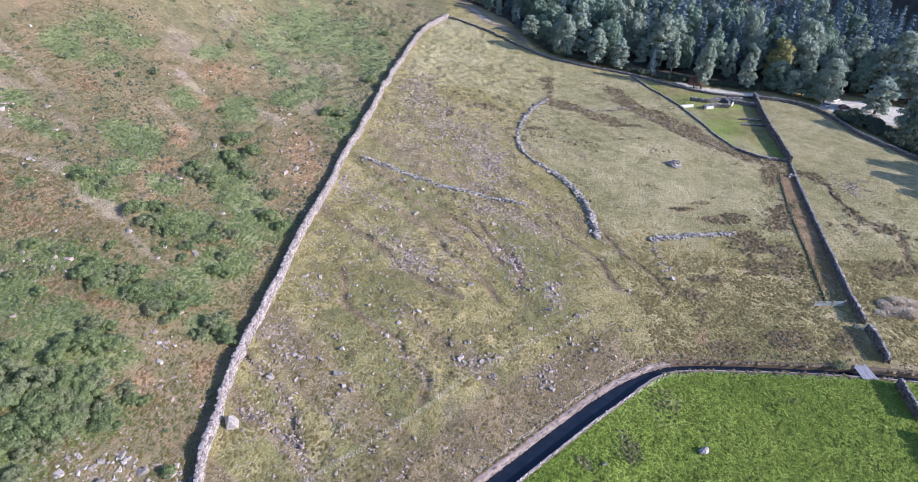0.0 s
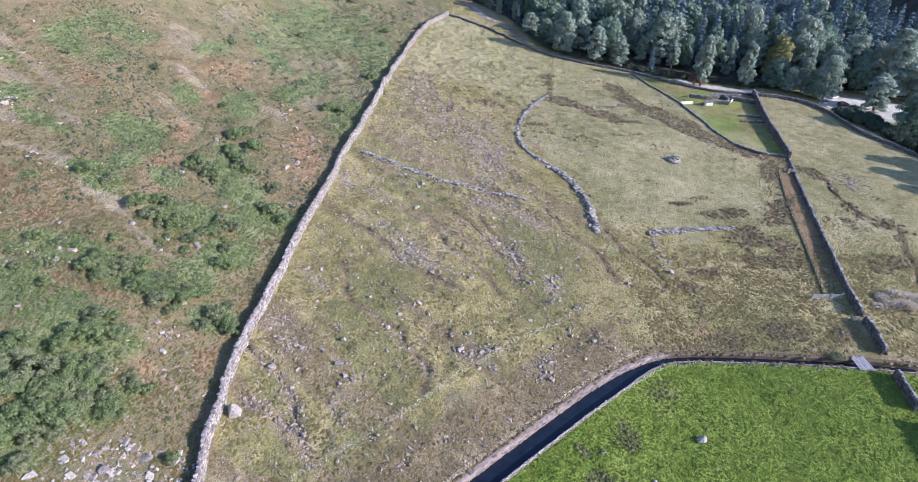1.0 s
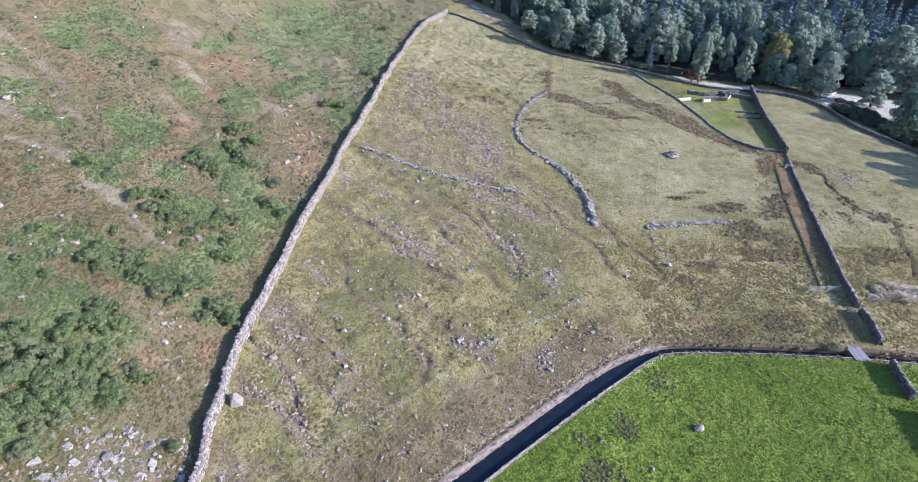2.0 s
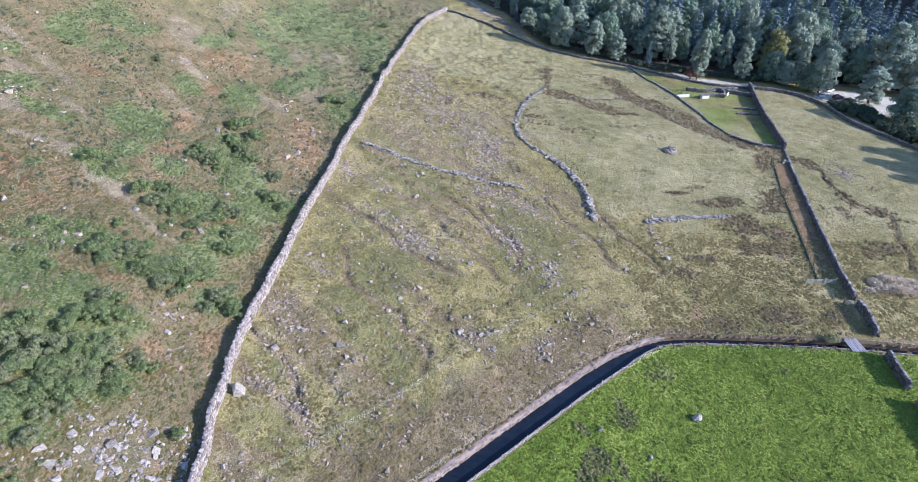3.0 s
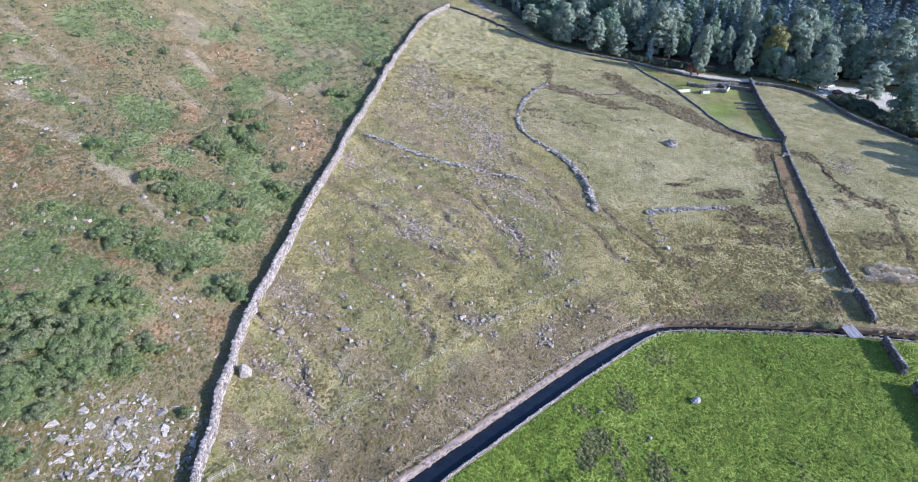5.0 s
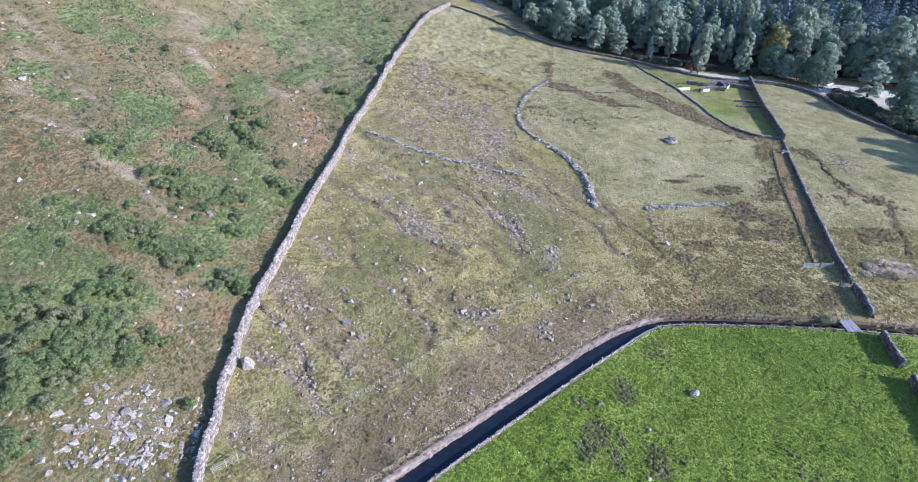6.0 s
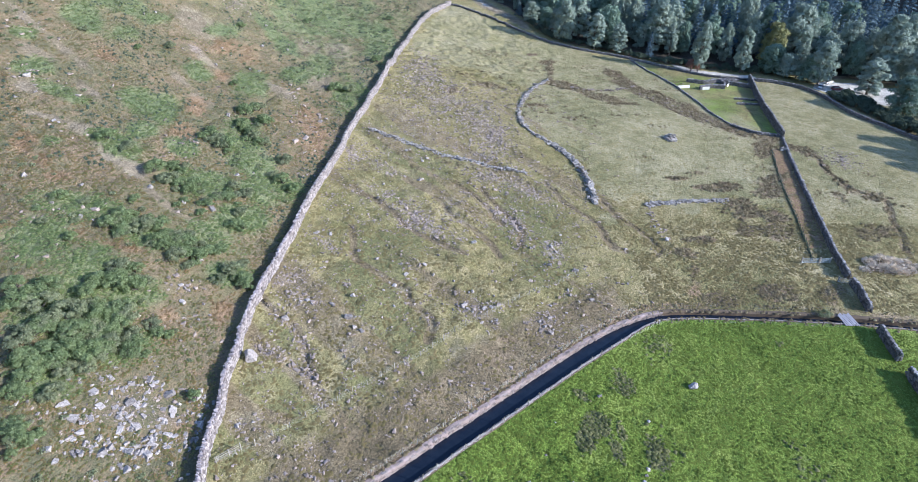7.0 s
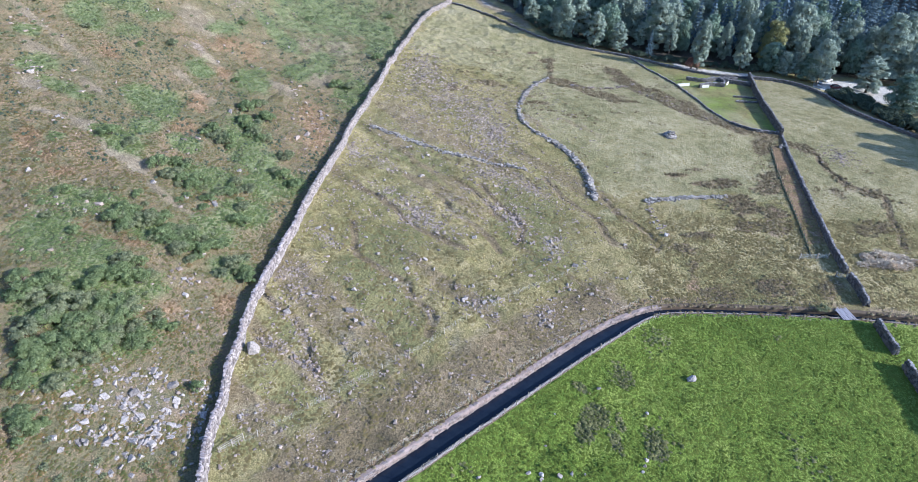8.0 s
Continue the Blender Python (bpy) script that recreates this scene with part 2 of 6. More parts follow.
LEAVES = [
    # distant haze tints the two greens and, most strongly, the conifer bluer
    surface("leaf_grey_green", [(0.15, (0.145, 0.187, 0.154)), (0.5, (0.288, 0.349, 0.288)), (0.85, (0.524, 0.583, 0.498))], 0.08, 1.0, 0.75, 0.0, amount=0.1, leaf=0.22),
    surface("leaf_green", [(0.15, (0.095, 0.149, 0.107)), (0.5, (0.199, 0.278, 0.211)), (0.85, (0.360, 0.453, 0.341))], 0.08, 1.0, 0.75, 0.0, amount=0.1, leaf=0.22),
    surface("leaf_autumn", [(0.15, (0.143, 0.159, 0.074)), (0.5, (0.266, 0.263, 0.115)), (0.85, (0.444, 0.394, 0.170))], 0.08, 1.0, 0.75, 0.0, amount=0.18, leaf=0.22),
    surface("leaf_conifer_hazed", [(0.15, (0.050, 0.090, 0.105)), (0.5, (0.098, 0.152, 0.188)), (0.85, (0.175, 0.236, 0.302))], 0.08, 1.0, 0.8, 0.0, amount=0.1, leaf=0.2),
    surface("leaf_russet", [(0.15, (0.200, 0.100, 0.075)), (0.85, (0.420, 0.240, 0.185))], 0.3, 1.0, 0.8, 0.0, amount=0.6, leaf=0.4),
    surface("leaf_dry", [(0.15, (0.500, 0.420, 0.330)), (0.85, (0.780, 0.680, 0.560))], 0.3, 1.0, 0.9, 0.0, amount=0.6, leaf=0.1),
    surface("leaf_scrub", [(0.15, (0.045, 0.065, 0.045)), (0.5, (0.085, 0.115, 0.080)), (0.85, (0.150, 0.180, 0.125))], 0.3, 1.0, 0.8, 0.0, amount=0.3, leaf=0.3),
]
M_WOOD = surface("weathered_wood", [(0.2, (0.22, 0.19, 0.16)), (0.8, (0.42, 0.38, 0.33))], 1.0, 9.0, 0.85, 0.3, vary="object", amount=0.4)
M_WIRE = surface("galvanised_wire", [(0.2, (0.280, 0.289, 0.288)), (0.8, (0.400, 0.413, 0.408))], 1.0, 9.0, 0.5, 0.0, vary="object", amount=0.2, metal=0.6)
M_PLANK = surface("grey_plank", [(0.2, (0.270, 0.257, 0.290)), (0.8, (0.414, 0.401, 0.451))], 0.8, 6.0, 0.9, 0.3, vary="object", amount=0.12)
M_STEEL = surface("galvanised_gate", [(0.2, (0.5, 0.52, 0.52)), (0.8, (0.66, 0.68, 0.68))], 1.0, 6.0, 0.45, 0.0, vary="object", amount=0.2, metal=0.5)
M_WHITE = surface("white_paint", [(0.2, (0.68, 0.67, 0.64)), (0.8, (0.82, 0.81, 0.79))], 1.0, 5.0, 0.6, 0.1, vary="object", amount=0.2)
M_TYRE = surface("tyre_rubber", [(0.2, (0.015, 0.015, 0.015)), (0.8, (0.04, 0.04, 0.04))], 2.0, 9.0, 0.85, 0.2, amount=0.1)


def paint(name, colour):
    m, n, l, b = nodes_of(name)
    b.inputs["Base Color"].default_value = (*colour, 1)
    b.inputs["Roughness"].default_value, b.inputs["Coat Weight"].default_value = 0.35, 0.8
    return m


def water_material():
    m, n, l, b = nodes_of("beck_water")
    pos = n.new("ShaderNodeNewGeometry").outputs["Position"]
    r = ramp(n, [(0.3, (0.008, 0.013, 0.026)), (0.7, (0.014, 0.021, 0.036))])
    l.new(noise_node(n, l, pos, 0.5), r.inputs[0])
    l.new(r.outputs[0], b.inputs["Base Color"])
    b.inputs["Roughness"].default_value, b.inputs["IOR"].default_value = 0.14, 1.33
    k = n.new("ShaderNodeBump")
    k.inputs["Strength"].default_value, k.inputs["Distance"].default_value = 0.45, 0.06
    l.new(noise_node(n, l, pos, 2.5, 2.0), k.inputs["Height"])
    l.new(k.outputs[0], b.inputs["Normal"])
    return m


M_WATER = water_material()
M_GLASS = paint("car_glass", (0.02, 0.025, 0.03))

# ---- helpers for geometry ----


def lattice(ix, iy, seed):
    h = (ix.astype(np.int64) * 374761393 + iy.astype(np.int64) * 668265263 + seed * 1442695041) & 0x7FFFFFFF
    h = ((h ^ (h >> 13)) * 1274126177) & 0x7FFFFFFF
    return ((h ^ (h >> 16)) & 0xFFFF) / 65535.0


def value_noise(x, y, size, seed=0, octaves=3):
    """Smooth noise from 0 to 1 in the plan, with the given size of its largest blots in metres."""
    total, weight = 0.0, 0.0
    for o in range(octaves):
        u, v = np.asarray(x) / size * 2 ** o, np.asarray(y) / size * 2 ** o
        iu, iv = np.floor(u), np.floor(v)
        fu, fv = u - iu, v - iv
        fu, fv = fu * fu * (3 - 2 * fu), fv * fv * (3 - 2 * fv)
        a, b = lattice(iu, iv, seed + o), lattice(iu + 1, iv, seed + o)
        c, d = lattice(iu, iv + 1, seed + o), lattice(iu + 1, iv + 1, seed + o)
        total = total + ((a * (1 - fu) + b * fu) * (1 - fv) + (c * (1 - fu) + d * fu) * fv) * 0.5 ** o
        weight += 0.5 ** o
    return total / weight


def soft(a, w):
    return w * np.logaddexp(0, a / w)


def smooth(v, lo, hi):
    t = np.clip((v - lo) / (hi - lo), 0, 1)
    return t * t * (3 - 2 * t)


def along(pts, x, y):
    """Distance from (x, y) to a polyline, and the foot's place on it."""
    x, y = np.asarray(x, float), np.asarray(y, float)
    best, fx, fy = np.full(x.shape, 1e9), np.zeros(x.shape), np.zeros(x.shape)
    for (ax, ay), (bx, by) in zip(pts[:-1], pts[1:]):
        dx, dy = bx - ax, by - ay
        t = np.clip(((x - ax) * dx + (y - ay) * dy) / (dx * dx + dy * dy), 0, 1)
        px, py = ax + t * dx, ay + t * dy
        d = np.hypot(x - px, y - py)
        near = d < best
        best, fx, fy = np.where(near, d, best), np.where(near, px, fx), np.where(near, py, fy)
    return best, fx, fy


def inside(poly, x, y):
    x, y = np.asarray(x, float), np.asarray(y, float)
    odd = np.zeros(x.shape, bool)
    for (ax, ay), (bx, by) in zip(poly, poly[1:] + poly[:1]):
        if ay != by:
            odd ^= ((ay > y) != (by > y)) & (x < (bx - ax) * (y - ay) / (by - ay) + ax)
    return odd


def resample(pts, step):
    """A polyline rounded off and cut into equal steps: places and unit tangents."""
    p = np.array(pts, float)
    for _ in range(2):
        p = np.concatenate([p[:1], np.stack([0.75 * p[:-1] + 0.25 * p[1:], 0.25 * p[:-1] + 0.75 * p[1:]], 1).reshape(-1, 2), p[-1:]])
    s = np.concatenate([[0], np.cumsum(np.hypot(*np.diff(p, axis=0).T))])
    q = np.linspace(0, s[-1], max(2, int(round(s[-1] / step)) + 1))
    out = np.stack([np.interp(q, s, p[:, 0]), np.interp(q, s, p[:, 1])], 1)
    tan = np.gradient(out, axis=0)
    return out, tan / np.linalg.norm(tan, axis=1)[:, None]


def mesh(name, v, f, material):
    """A mesh from arrays of vertices and of faces that all have as many corners."""
    me = bpy.data.meshes.new(name)
    v, f = np.asarray(v, np.float32), np.asarray(f, np.int32)
    n, k = f.shape
    me.vertices.add(len(v))
    me.vertices.foreach_set("co", v.ravel())
    me.loops.add(n * k)
    me.loops.foreach_set("vertex_index", f.ravel())
    me.polygons.add(n)
    me.polygons.foreach_set("loop_start", np.arange(0, n * k, k, dtype=np.int32))
    me.polygons.foreach_set("use_smooth", np.zeros(n, bool))
    me.update(calc_edges=True)
    me.materials.append(material)
    return me


def scattered(tv, tf, pos, yaw, scale, lean=None):
    """Copies of one small template at many places, as joined arrays. scale: one row of three for each."""
    n = len(pos)
    v = np.repeat(tv[None], n, 0) * scale[:, None, :]
    if lean is not None:
        v[:, :, :2] += v[:, :, 2:3] * lean[:, None, :]
    c, s = np.cos(yaw)[:, None], np.sin(yaw)[:, None]
    v = np.stack([v[:, :, 0] * c - v[:, :, 1] * s, v[:, :, 0] * s + v[:, :, 1] * c, v[:, :, 2]], -1) + pos[:, None, :]
    f = tf[None] + (np.arange(n) * len(tv))[:, None, None]
    return v.reshape(-1, 3), f.reshape(-1, tf.shape[1])


def joined(pieces):
    vs, fs, at = [], [], 0
    for v, f in pieces:
        vs.append(v)
        fs.append(f + at)
        at += len(v)
    return np.concatenate(vs), np.concatenate(fs)


def part(name, me, parent, label=""):
    ob = new(name, me)
    ob.parent = parent
    return tagged(ob, label)


BOX_V = np.array([(x, y, z) for z in (-0.5, 0.5) for y in (-0.5, 0.5) for x in (-0.5, 0.5)], float)
BOX_F = np.array([(0, 2, 3, 1), (4, 5, 7, 6), (0, 1, 5, 4), (2, 6, 7, 3), (0, 4, 6, 2), (1, 3, 7, 5)])


def box(x, y, z, sx, sy, sz, yaw=0.0):
    c, s = math.cos(yaw), math.sin(yaw)
    v = BOX_V * (sx, sy, sz)
    return np.stack([v[:, 0] * c - v[:, 1] * s + x, v[:, 0] * s + v[:, 1] * c + y, v[:, 2] + z], 1), BOX_F


def rock(points, worn, seed, rough=0.6):
    """An angular rock of radius about 1: the hull of points in a box, its edges worn off."""
    r = np.random.default_rng(seed)
    p = BOX_V * (1.8, 1.5, 1.4) + r.uniform(-rough, rough, (8, 3))
    p = np.concatenate([p, r.uniform(-1, 1, (points, 3)) * (1, 1, 0.8)])
    bm = bmesh.new()
    for q in p:
        bm.verts.new(q)
    hull = bmesh.ops.convex_hull(bm, input=bm.verts)
    bmesh.ops.delete(bm, geom=list({v for v in hull["geom_interior"] + hull["geom_unused"] if isinstance(v, bmesh.types.BMVert)}), context="VERTS")
    if worn:
        bmesh.ops.bevel(bm, geom=list(bm.edges), offset=worn, segments=1, affect="EDGES", profile=0.5)
    bmesh.ops.triangulate(bm, faces=list(bm.faces))
    bm.verts.index_update()
    v = np.array([q.co for q in bm.verts])
    f = np.array([[q.index for q in t.verts] for t in bm.faces])
    bm.free()
    return v / np.abs(v).max(0), f


# ---- the lie of the land ----
BECK = [(-46, 8), (-11.1, 38.1), (0.7, 48.7), (10.1, 57.1), (21.1, 66.9), (28.7, 72.9), (34.8, 77), (39.8, 78.05), (50.8, 78.15), (69, 76.7), (80, 75.3), (110, 72), (160, 66)]
LEFT_WALL = [(-29.0, 10), (-31.5, 27), (-32.8, 35.6), (-34.1, 42.5), (-34.5, 50.5), (-35.5, 61), (-35.8, 72), (-34.7, 80.2), (-33.9, 93.6), (-33.3, 106.5), (-31.6, 119.7), (-30.1, 134.8), (-29.4, 145.2), (-26.6, 158.6), (-24, 180.5), (-21.8, 215), (-17.5, 251), (-11.1, 272.5), (-5, 286.5)]
CAR_PARK = [(131, 212), (137, 221), (152, 221), (185, 206), (185, 190), (156, 191), (144, 200), (136, 205)]


def base_height(x, y):
    x, y = np.asarray(x, float), np.asarray(y, float)
    n = np.clip((y - 120) / 100, -1, 1.5)
    w = np.maximum(x, -125.0)
    foot, wall, fell = soft(35 - w, 12), soft(-36 - w, 5), soft(-62 - w, 8)
    z = -0.9223 - 1.6698 * n + foot * (0.1369 + 0.054 * n) + wall * (0.3199 - 0.3093 * n) + fell * (-0.0599 + 0.8365 * n)
    z = z - 0.0512 * soft(np.minimum(x, 230) - 95, 10) + 0.0427 * soft(-15 - w, 8) * n
    for cx, cy, r, h in ((28, 168, 26, 3.33), (62, 166, 24, 1.45), (-28, 185, 24, 3.68), (75, 82, 16, 0.82), (-45, 200, 30, -1.51), (35, 285, 35, 5.65)):
        z = z + h * np.exp(-((x - cx) ** 2 + (y - cy) ** 2) / (2 * r * r))
    z = z + 0.5 * np.maximum(0, -125 - x) + 0.35 * soft(y - 345, 12) + 0.16 * soft(x - 260, 20)
    z = np.minimum(z, np.where(x > 200, 70, 380) + 0.05 * z)
    return z + 45 * smooth(y, 120, 230) * smooth(x, 225, 310)  # unseen ridge at the right, added to shade the back of the wood


def beck_half(x):
    return 1.65 - 0.8 * smooth(x, 24, 37)


def height(x, y):
    """The ground with its small relief, without the beck's cut."""
    x, y = np.asarray(x, float), np.asarray(y, float)
    z = base_height(x, y)
    rough = smooth(x, 60, -10) * 0.6 + 0.35
    near = np.exp(-np.maximum(0, np.hypot(x, y - 100) - 170) / 60)
    d, _, fy = along(BECK, x, y)
    calm = smooth(d, 1.5, 9.0)
    u, v = x * 0.70 + y * 0.71, -x * 0.71 + y * 0.70  # rills run downhill
    rills = value_noise(u, v * 0.18, 3.4, 5, 2) - 0.5
    slope = smooth(x, 40, 5) * smooth(x, -37, -30) * smooth(y, 190, 140)
    bumps = (value_noise(x, y, 9.0, 1, 3) - 0.5) * 1.3 + (value_noise(x, y, 2.2, 2, 2) - 0.5) * (0.5 + 0.8 * smooth(y, 150, 200) * smooth(x, 60, 20))
    trod = np.zeros(x.shape)
    for p in TRODS:
        wx, wy = x + 2.2 * (value_noise(x, y, 6.0, 71, 2) - 0.5), y + 2.2 * (value_noise(x, y, 6.0, 72, 2) - 0.5)
        trod = np.maximum(trod, np.exp(-(along(p, wx, wy)[0] / 0.55) ** 2))
    past = np.interp(y, [p[1] for p in LEFT_WALL], [p[0] for p in LEFT_WALL])
    canopy = smooth(past - x, 1.0, 4.0) * (value_noise(x, y, 1.7, 8, 2) - 0.4) * 0.55
    clods = smooth(x - past, 1.0, 3.0) * (value_noise(x, y, 1.3, 9, 2) - 0.5) * 0.22
    meadow = smooth(fy - y, 1.0, 5.0) * (x > -45) * (value_noise(x, y, 1.5, 12, 2) - 0.5) * 0.6
    bumps = bumps + canopy + clods + meadow
    return z + near * calm * (bumps * rough + rills * slope * 0.85) - 0.3 * trod


def blots(x, y, spots, ragged=0.8):
    """A plan mask from (x, y, rx, ry, degrees) spots with ragged edges."""
    m = np.zeros(np.shape(x))
    for cx, cy, rx, ry, a in spots:
        c, s = math.cos(radians(a)), math.sin(radians(a))
        u, v = ((x - cx) * c + (y - cy) * s) / rx, (-(x - cx) * s + (y - cy) * c) / ry
        m = np.maximum(m, np.exp(-0.7 * (u * u + v * v) ** 1.5))
    return np.clip(m + ragged * (value_noise(x, y, 5.0, 31, 3) - 0.5) * (m > 0.05) * np.minimum(1, m * 3), 0, 1)


FAR_WALL = [(-5, 286.5), (4.2, 280.7), (19, 266.5), (24.8, 259.3), (33.8, 251.2), (43.9, 245.8), (55, 241.5), (64.3, 239.5), (74.4, 233), (83.6, 225.9), (92.8, 220.5), (100.8, 218), (109, 218)]
RIGHT_WALL = [(109, 218), (102, 190.1), (99.1, 174.8), (96.5, 161.1), (90.7, 139.9), (87.1, 124.7), (83.4, 110.6), (79.9, 98.2), (78.2, 89.6)]
RIGHT_WALL_END = [(77.9, 87.5), (77.2, 82.5), (76.5, 78.9)]
GREEN_WALL = [(75.4, 73.4), (74.7, 69.2), (74.4, 66)]
GREEN_WALL_END = [(74.1, 62.6), (73.7, 59), (72.6, 48), (71, 34)]
CAR_WALL = [(109, 218), (121.5, 215.2), (129.3, 206.9), (130.4, 195.1), (131, 185.2), (135.5, 176.6), (139.3, 168.5), (148, 150), (160, 130)]
PEN_NEAR = [(96.8, 162.2), (87.7, 162.7), (83.7, 168.2), (81, 178.1), (79.8, 190.8), (78.4, 205.1), (74.7, 218), (71.1, 226), (68, 236)]
RUIN_A = [(30.7, 204.6), (22.9, 188.4), (18.1, 172.4), (16.5, 160.1), (19.4, 152.2), (24.5, 146.9), (28.5, 141.7), (31.3, 135.3), (32.3, 126.6), (32, 118.1)]
RUIN_B = [(-24.9, 144), (-15.5, 140), (-3.5, 134.6), (5.2, 132.9), (16.3, 129.5)]
RUIN_C = [(44.4, 118.3), (51.8, 120.4), (65.6, 122)]
RUIN_C2 = [(44.7, 117.1), (45.2, 111.4), (45.4, 104)]
TRODS = [
    [(33.3, 119.9), (35.6, 112.6), (39.2, 107.7), (42.0, 103.3), (43.1, 101.2), (41.4, 97.9)],
    [(28.8, 112.6), (30.6, 108.1), (31.5, 102.5), (32.8, 99.4), (35.0, 98.1)],
    [(-23.9, 99.1), (-22.0, 92.4), (-20.8, 87.9), (-18.6, 85.5), (-14.9, 82.6), (-10.4, 79.8), (-9.1, 76.0), (-6.9, 74.0), (-5.2, 72.4), (-4.8, 70.5), (-6.1, 67.6)],
    [(-13.5, 121.9), (-9.1, 117.0), (-4.2, 110.9), (0.4, 104.2), (6.4, 97.0), (7.4, 93.1)],
    [(-24.9, 115.2), (-19.1, 109.9), (-13.4, 103.4), (-8.8, 98.7), (-3.8, 95.4), (0.3, 93.0)],
    [(4.7, 120.2), (7.9, 114.3), (11.2, 108.8), (13.6, 102.4), (12.4, 97.9)],
]
TRODS += [
    [(20.9, 126.9), (24.1, 118.2), (28.8, 112.6)],
    [(-2.3, 121.5), (1.8, 118.3), (5.8, 112.7), (8.8, 106.1)],
    [(-34.7, 64.4), (-31.7, 61.6), (-27.7, 59.4), (-23.7, 57.2)],
    [(-34.6, 72.6), (-30.9, 69.3), (-27.5, 66.6), (-25.3, 63.0), (-23.6, 59.0), (-22.5, 54.6)],
    [(-34.2, 51.6), (-30.9, 50.1), (-27.3, 48.9), (-24.8, 48.8)],
    [(-50, 150), (-54, 138), (-58, 129), (-61, 116), (-62, 107)], [(-68, 89), (-70, 84), (-70, 80)],
    [(96.9, 153.1), (101.1, 148.4), (99.7, 139.2), (100.7, 131.6), (103.6, 126.4), (106.0, 124.2), (103.6, 116.6), (100.5, 107.5), (97.9, 100.4)],
]
WOOD_EDGE = [(-14, 350), (0, 332), (12, 314), (22, 294), (30, 270), (36, 258), (47, 250), (64, 243), (84, 233), (97, 229), (112, 227), (128, 227), (140, 225), (152, 225), (190, 214), (240, 205)]
LANE = [(-8, 340), (5, 317), (12, 293), (22, 277), (29, 266), (46, 251), (64, 244), (84, 232), (93, 225.5), (108, 222.5), (124, 222), (137, 216)]

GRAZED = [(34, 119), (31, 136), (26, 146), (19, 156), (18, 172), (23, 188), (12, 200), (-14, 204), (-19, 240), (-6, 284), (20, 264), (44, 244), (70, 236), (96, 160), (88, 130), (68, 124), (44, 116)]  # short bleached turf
CORNER = [(-33.6, 63.5), (-29, 60.5), (-25, 57), (-23.5, 54), (-29, 46.5), (-33, 42)]  # greener turf below the boulder
RUSHES = [(63.6, 128.9, 7.7, 2.2, -174), (78.7, 129.2, 5.4, 3.2, 48), (68.9, 117.7, 5.5, 4.9, 28), (73.8, 112.7, 7.3, 3.9, 62), (65.9, 108.2, 4.1, 2.6, -156), (53.3, 104.2, 3.3, 1.4, -174), (47.7, 98.8, 2.6, 1.8, 169), (47.5, 90.7, 3.7, 1.3, 69), (49.7, 82.8, 4.6, 2.4, -172), (61.3, 84.4, 4.8, 3.0, -163), (72.0, 83.4, 4.2, 2.1, 52), (33.1, 216.1, 14.4, 1.3, 83), (37.2, 197.7, 8.0, 4.1, 133), (49.9, 186.1, 11.2, 4.7, 141), (60.4, 205.4, 14.9, 3.8, 103), (67.1, 191.5, 10.8, 4.5, 109), (76.9, 176.4, 11.9, 3.6, 111), (84.2, 163.4, 5.6, 2.5, 112), (24.2, 172.9, 3.6, 1.9, -157)]
BRAKE = [(57, 221), (60, 206), (63, 194), (69, 182), (76, 172.5), (84, 164.5), (93, 158.5)]
RUSHES_2 = [(8.5, 187.6, 5.3, 2.7, -177), (27.6, 234.2, 2.7, 1.7, -144), (33.0, 226.3, 3.7, 2.3, -145), (64.3, 135.6, 4.8, 1.5, -173), (56.3, 132.1, 3.2, 1.1, -173), (88.0, 153.3, 7.5, 2.9, 67), (83.1, 134.1, 7.3, 2.0, -143), (-2.9, 176.8, 3.6, 2.0, 176)]
RUSHES_EAST = [(98.9, 152.7, 4.3, 4.1, 110), (100.7, 142.8, 7.1, 1.7, -101), (100.4, 132.3, 5.1, 2.1, 89), (104.0, 125.9, 4.8, 2.8, 169), (102.8, 115.4, 7.9, 0.9, -111), (99.7, 105.2, 6.6, 0.8, -112), (95.3, 108.5, 4.6, 3.6, 46), (95.8, 125.9, 2.8, 1.5, 89), (93.4, 93.8, 5.3, 2.0, 50)]
ROUGH_GRASS = [(11.5, 66.7, 6.8, 1.5, -135), (8.1, 68.4, 3.7, 2.0, -130), (-12.7, 53.3, 4.3, 3.1, -144), (-18.7, 48.8, 4.8, 2.5, -150), (-4.3, 57.2, 5.0, 1.4, -134), (21.8, 72.5, 2.7, 0.7, -140)]
WEEDS = [(20, 52, 2, 3, 20), (18, 48, 1.4, 3, -20), (22, 46.5, 1.2, 2.2, 0), (19, 56, 1.0, 2.2, 30), (23.5, 50, 0.9, 2, 10), (26, 60, 2, 2.5, 0), (28, 46, 2, 3, 0)]
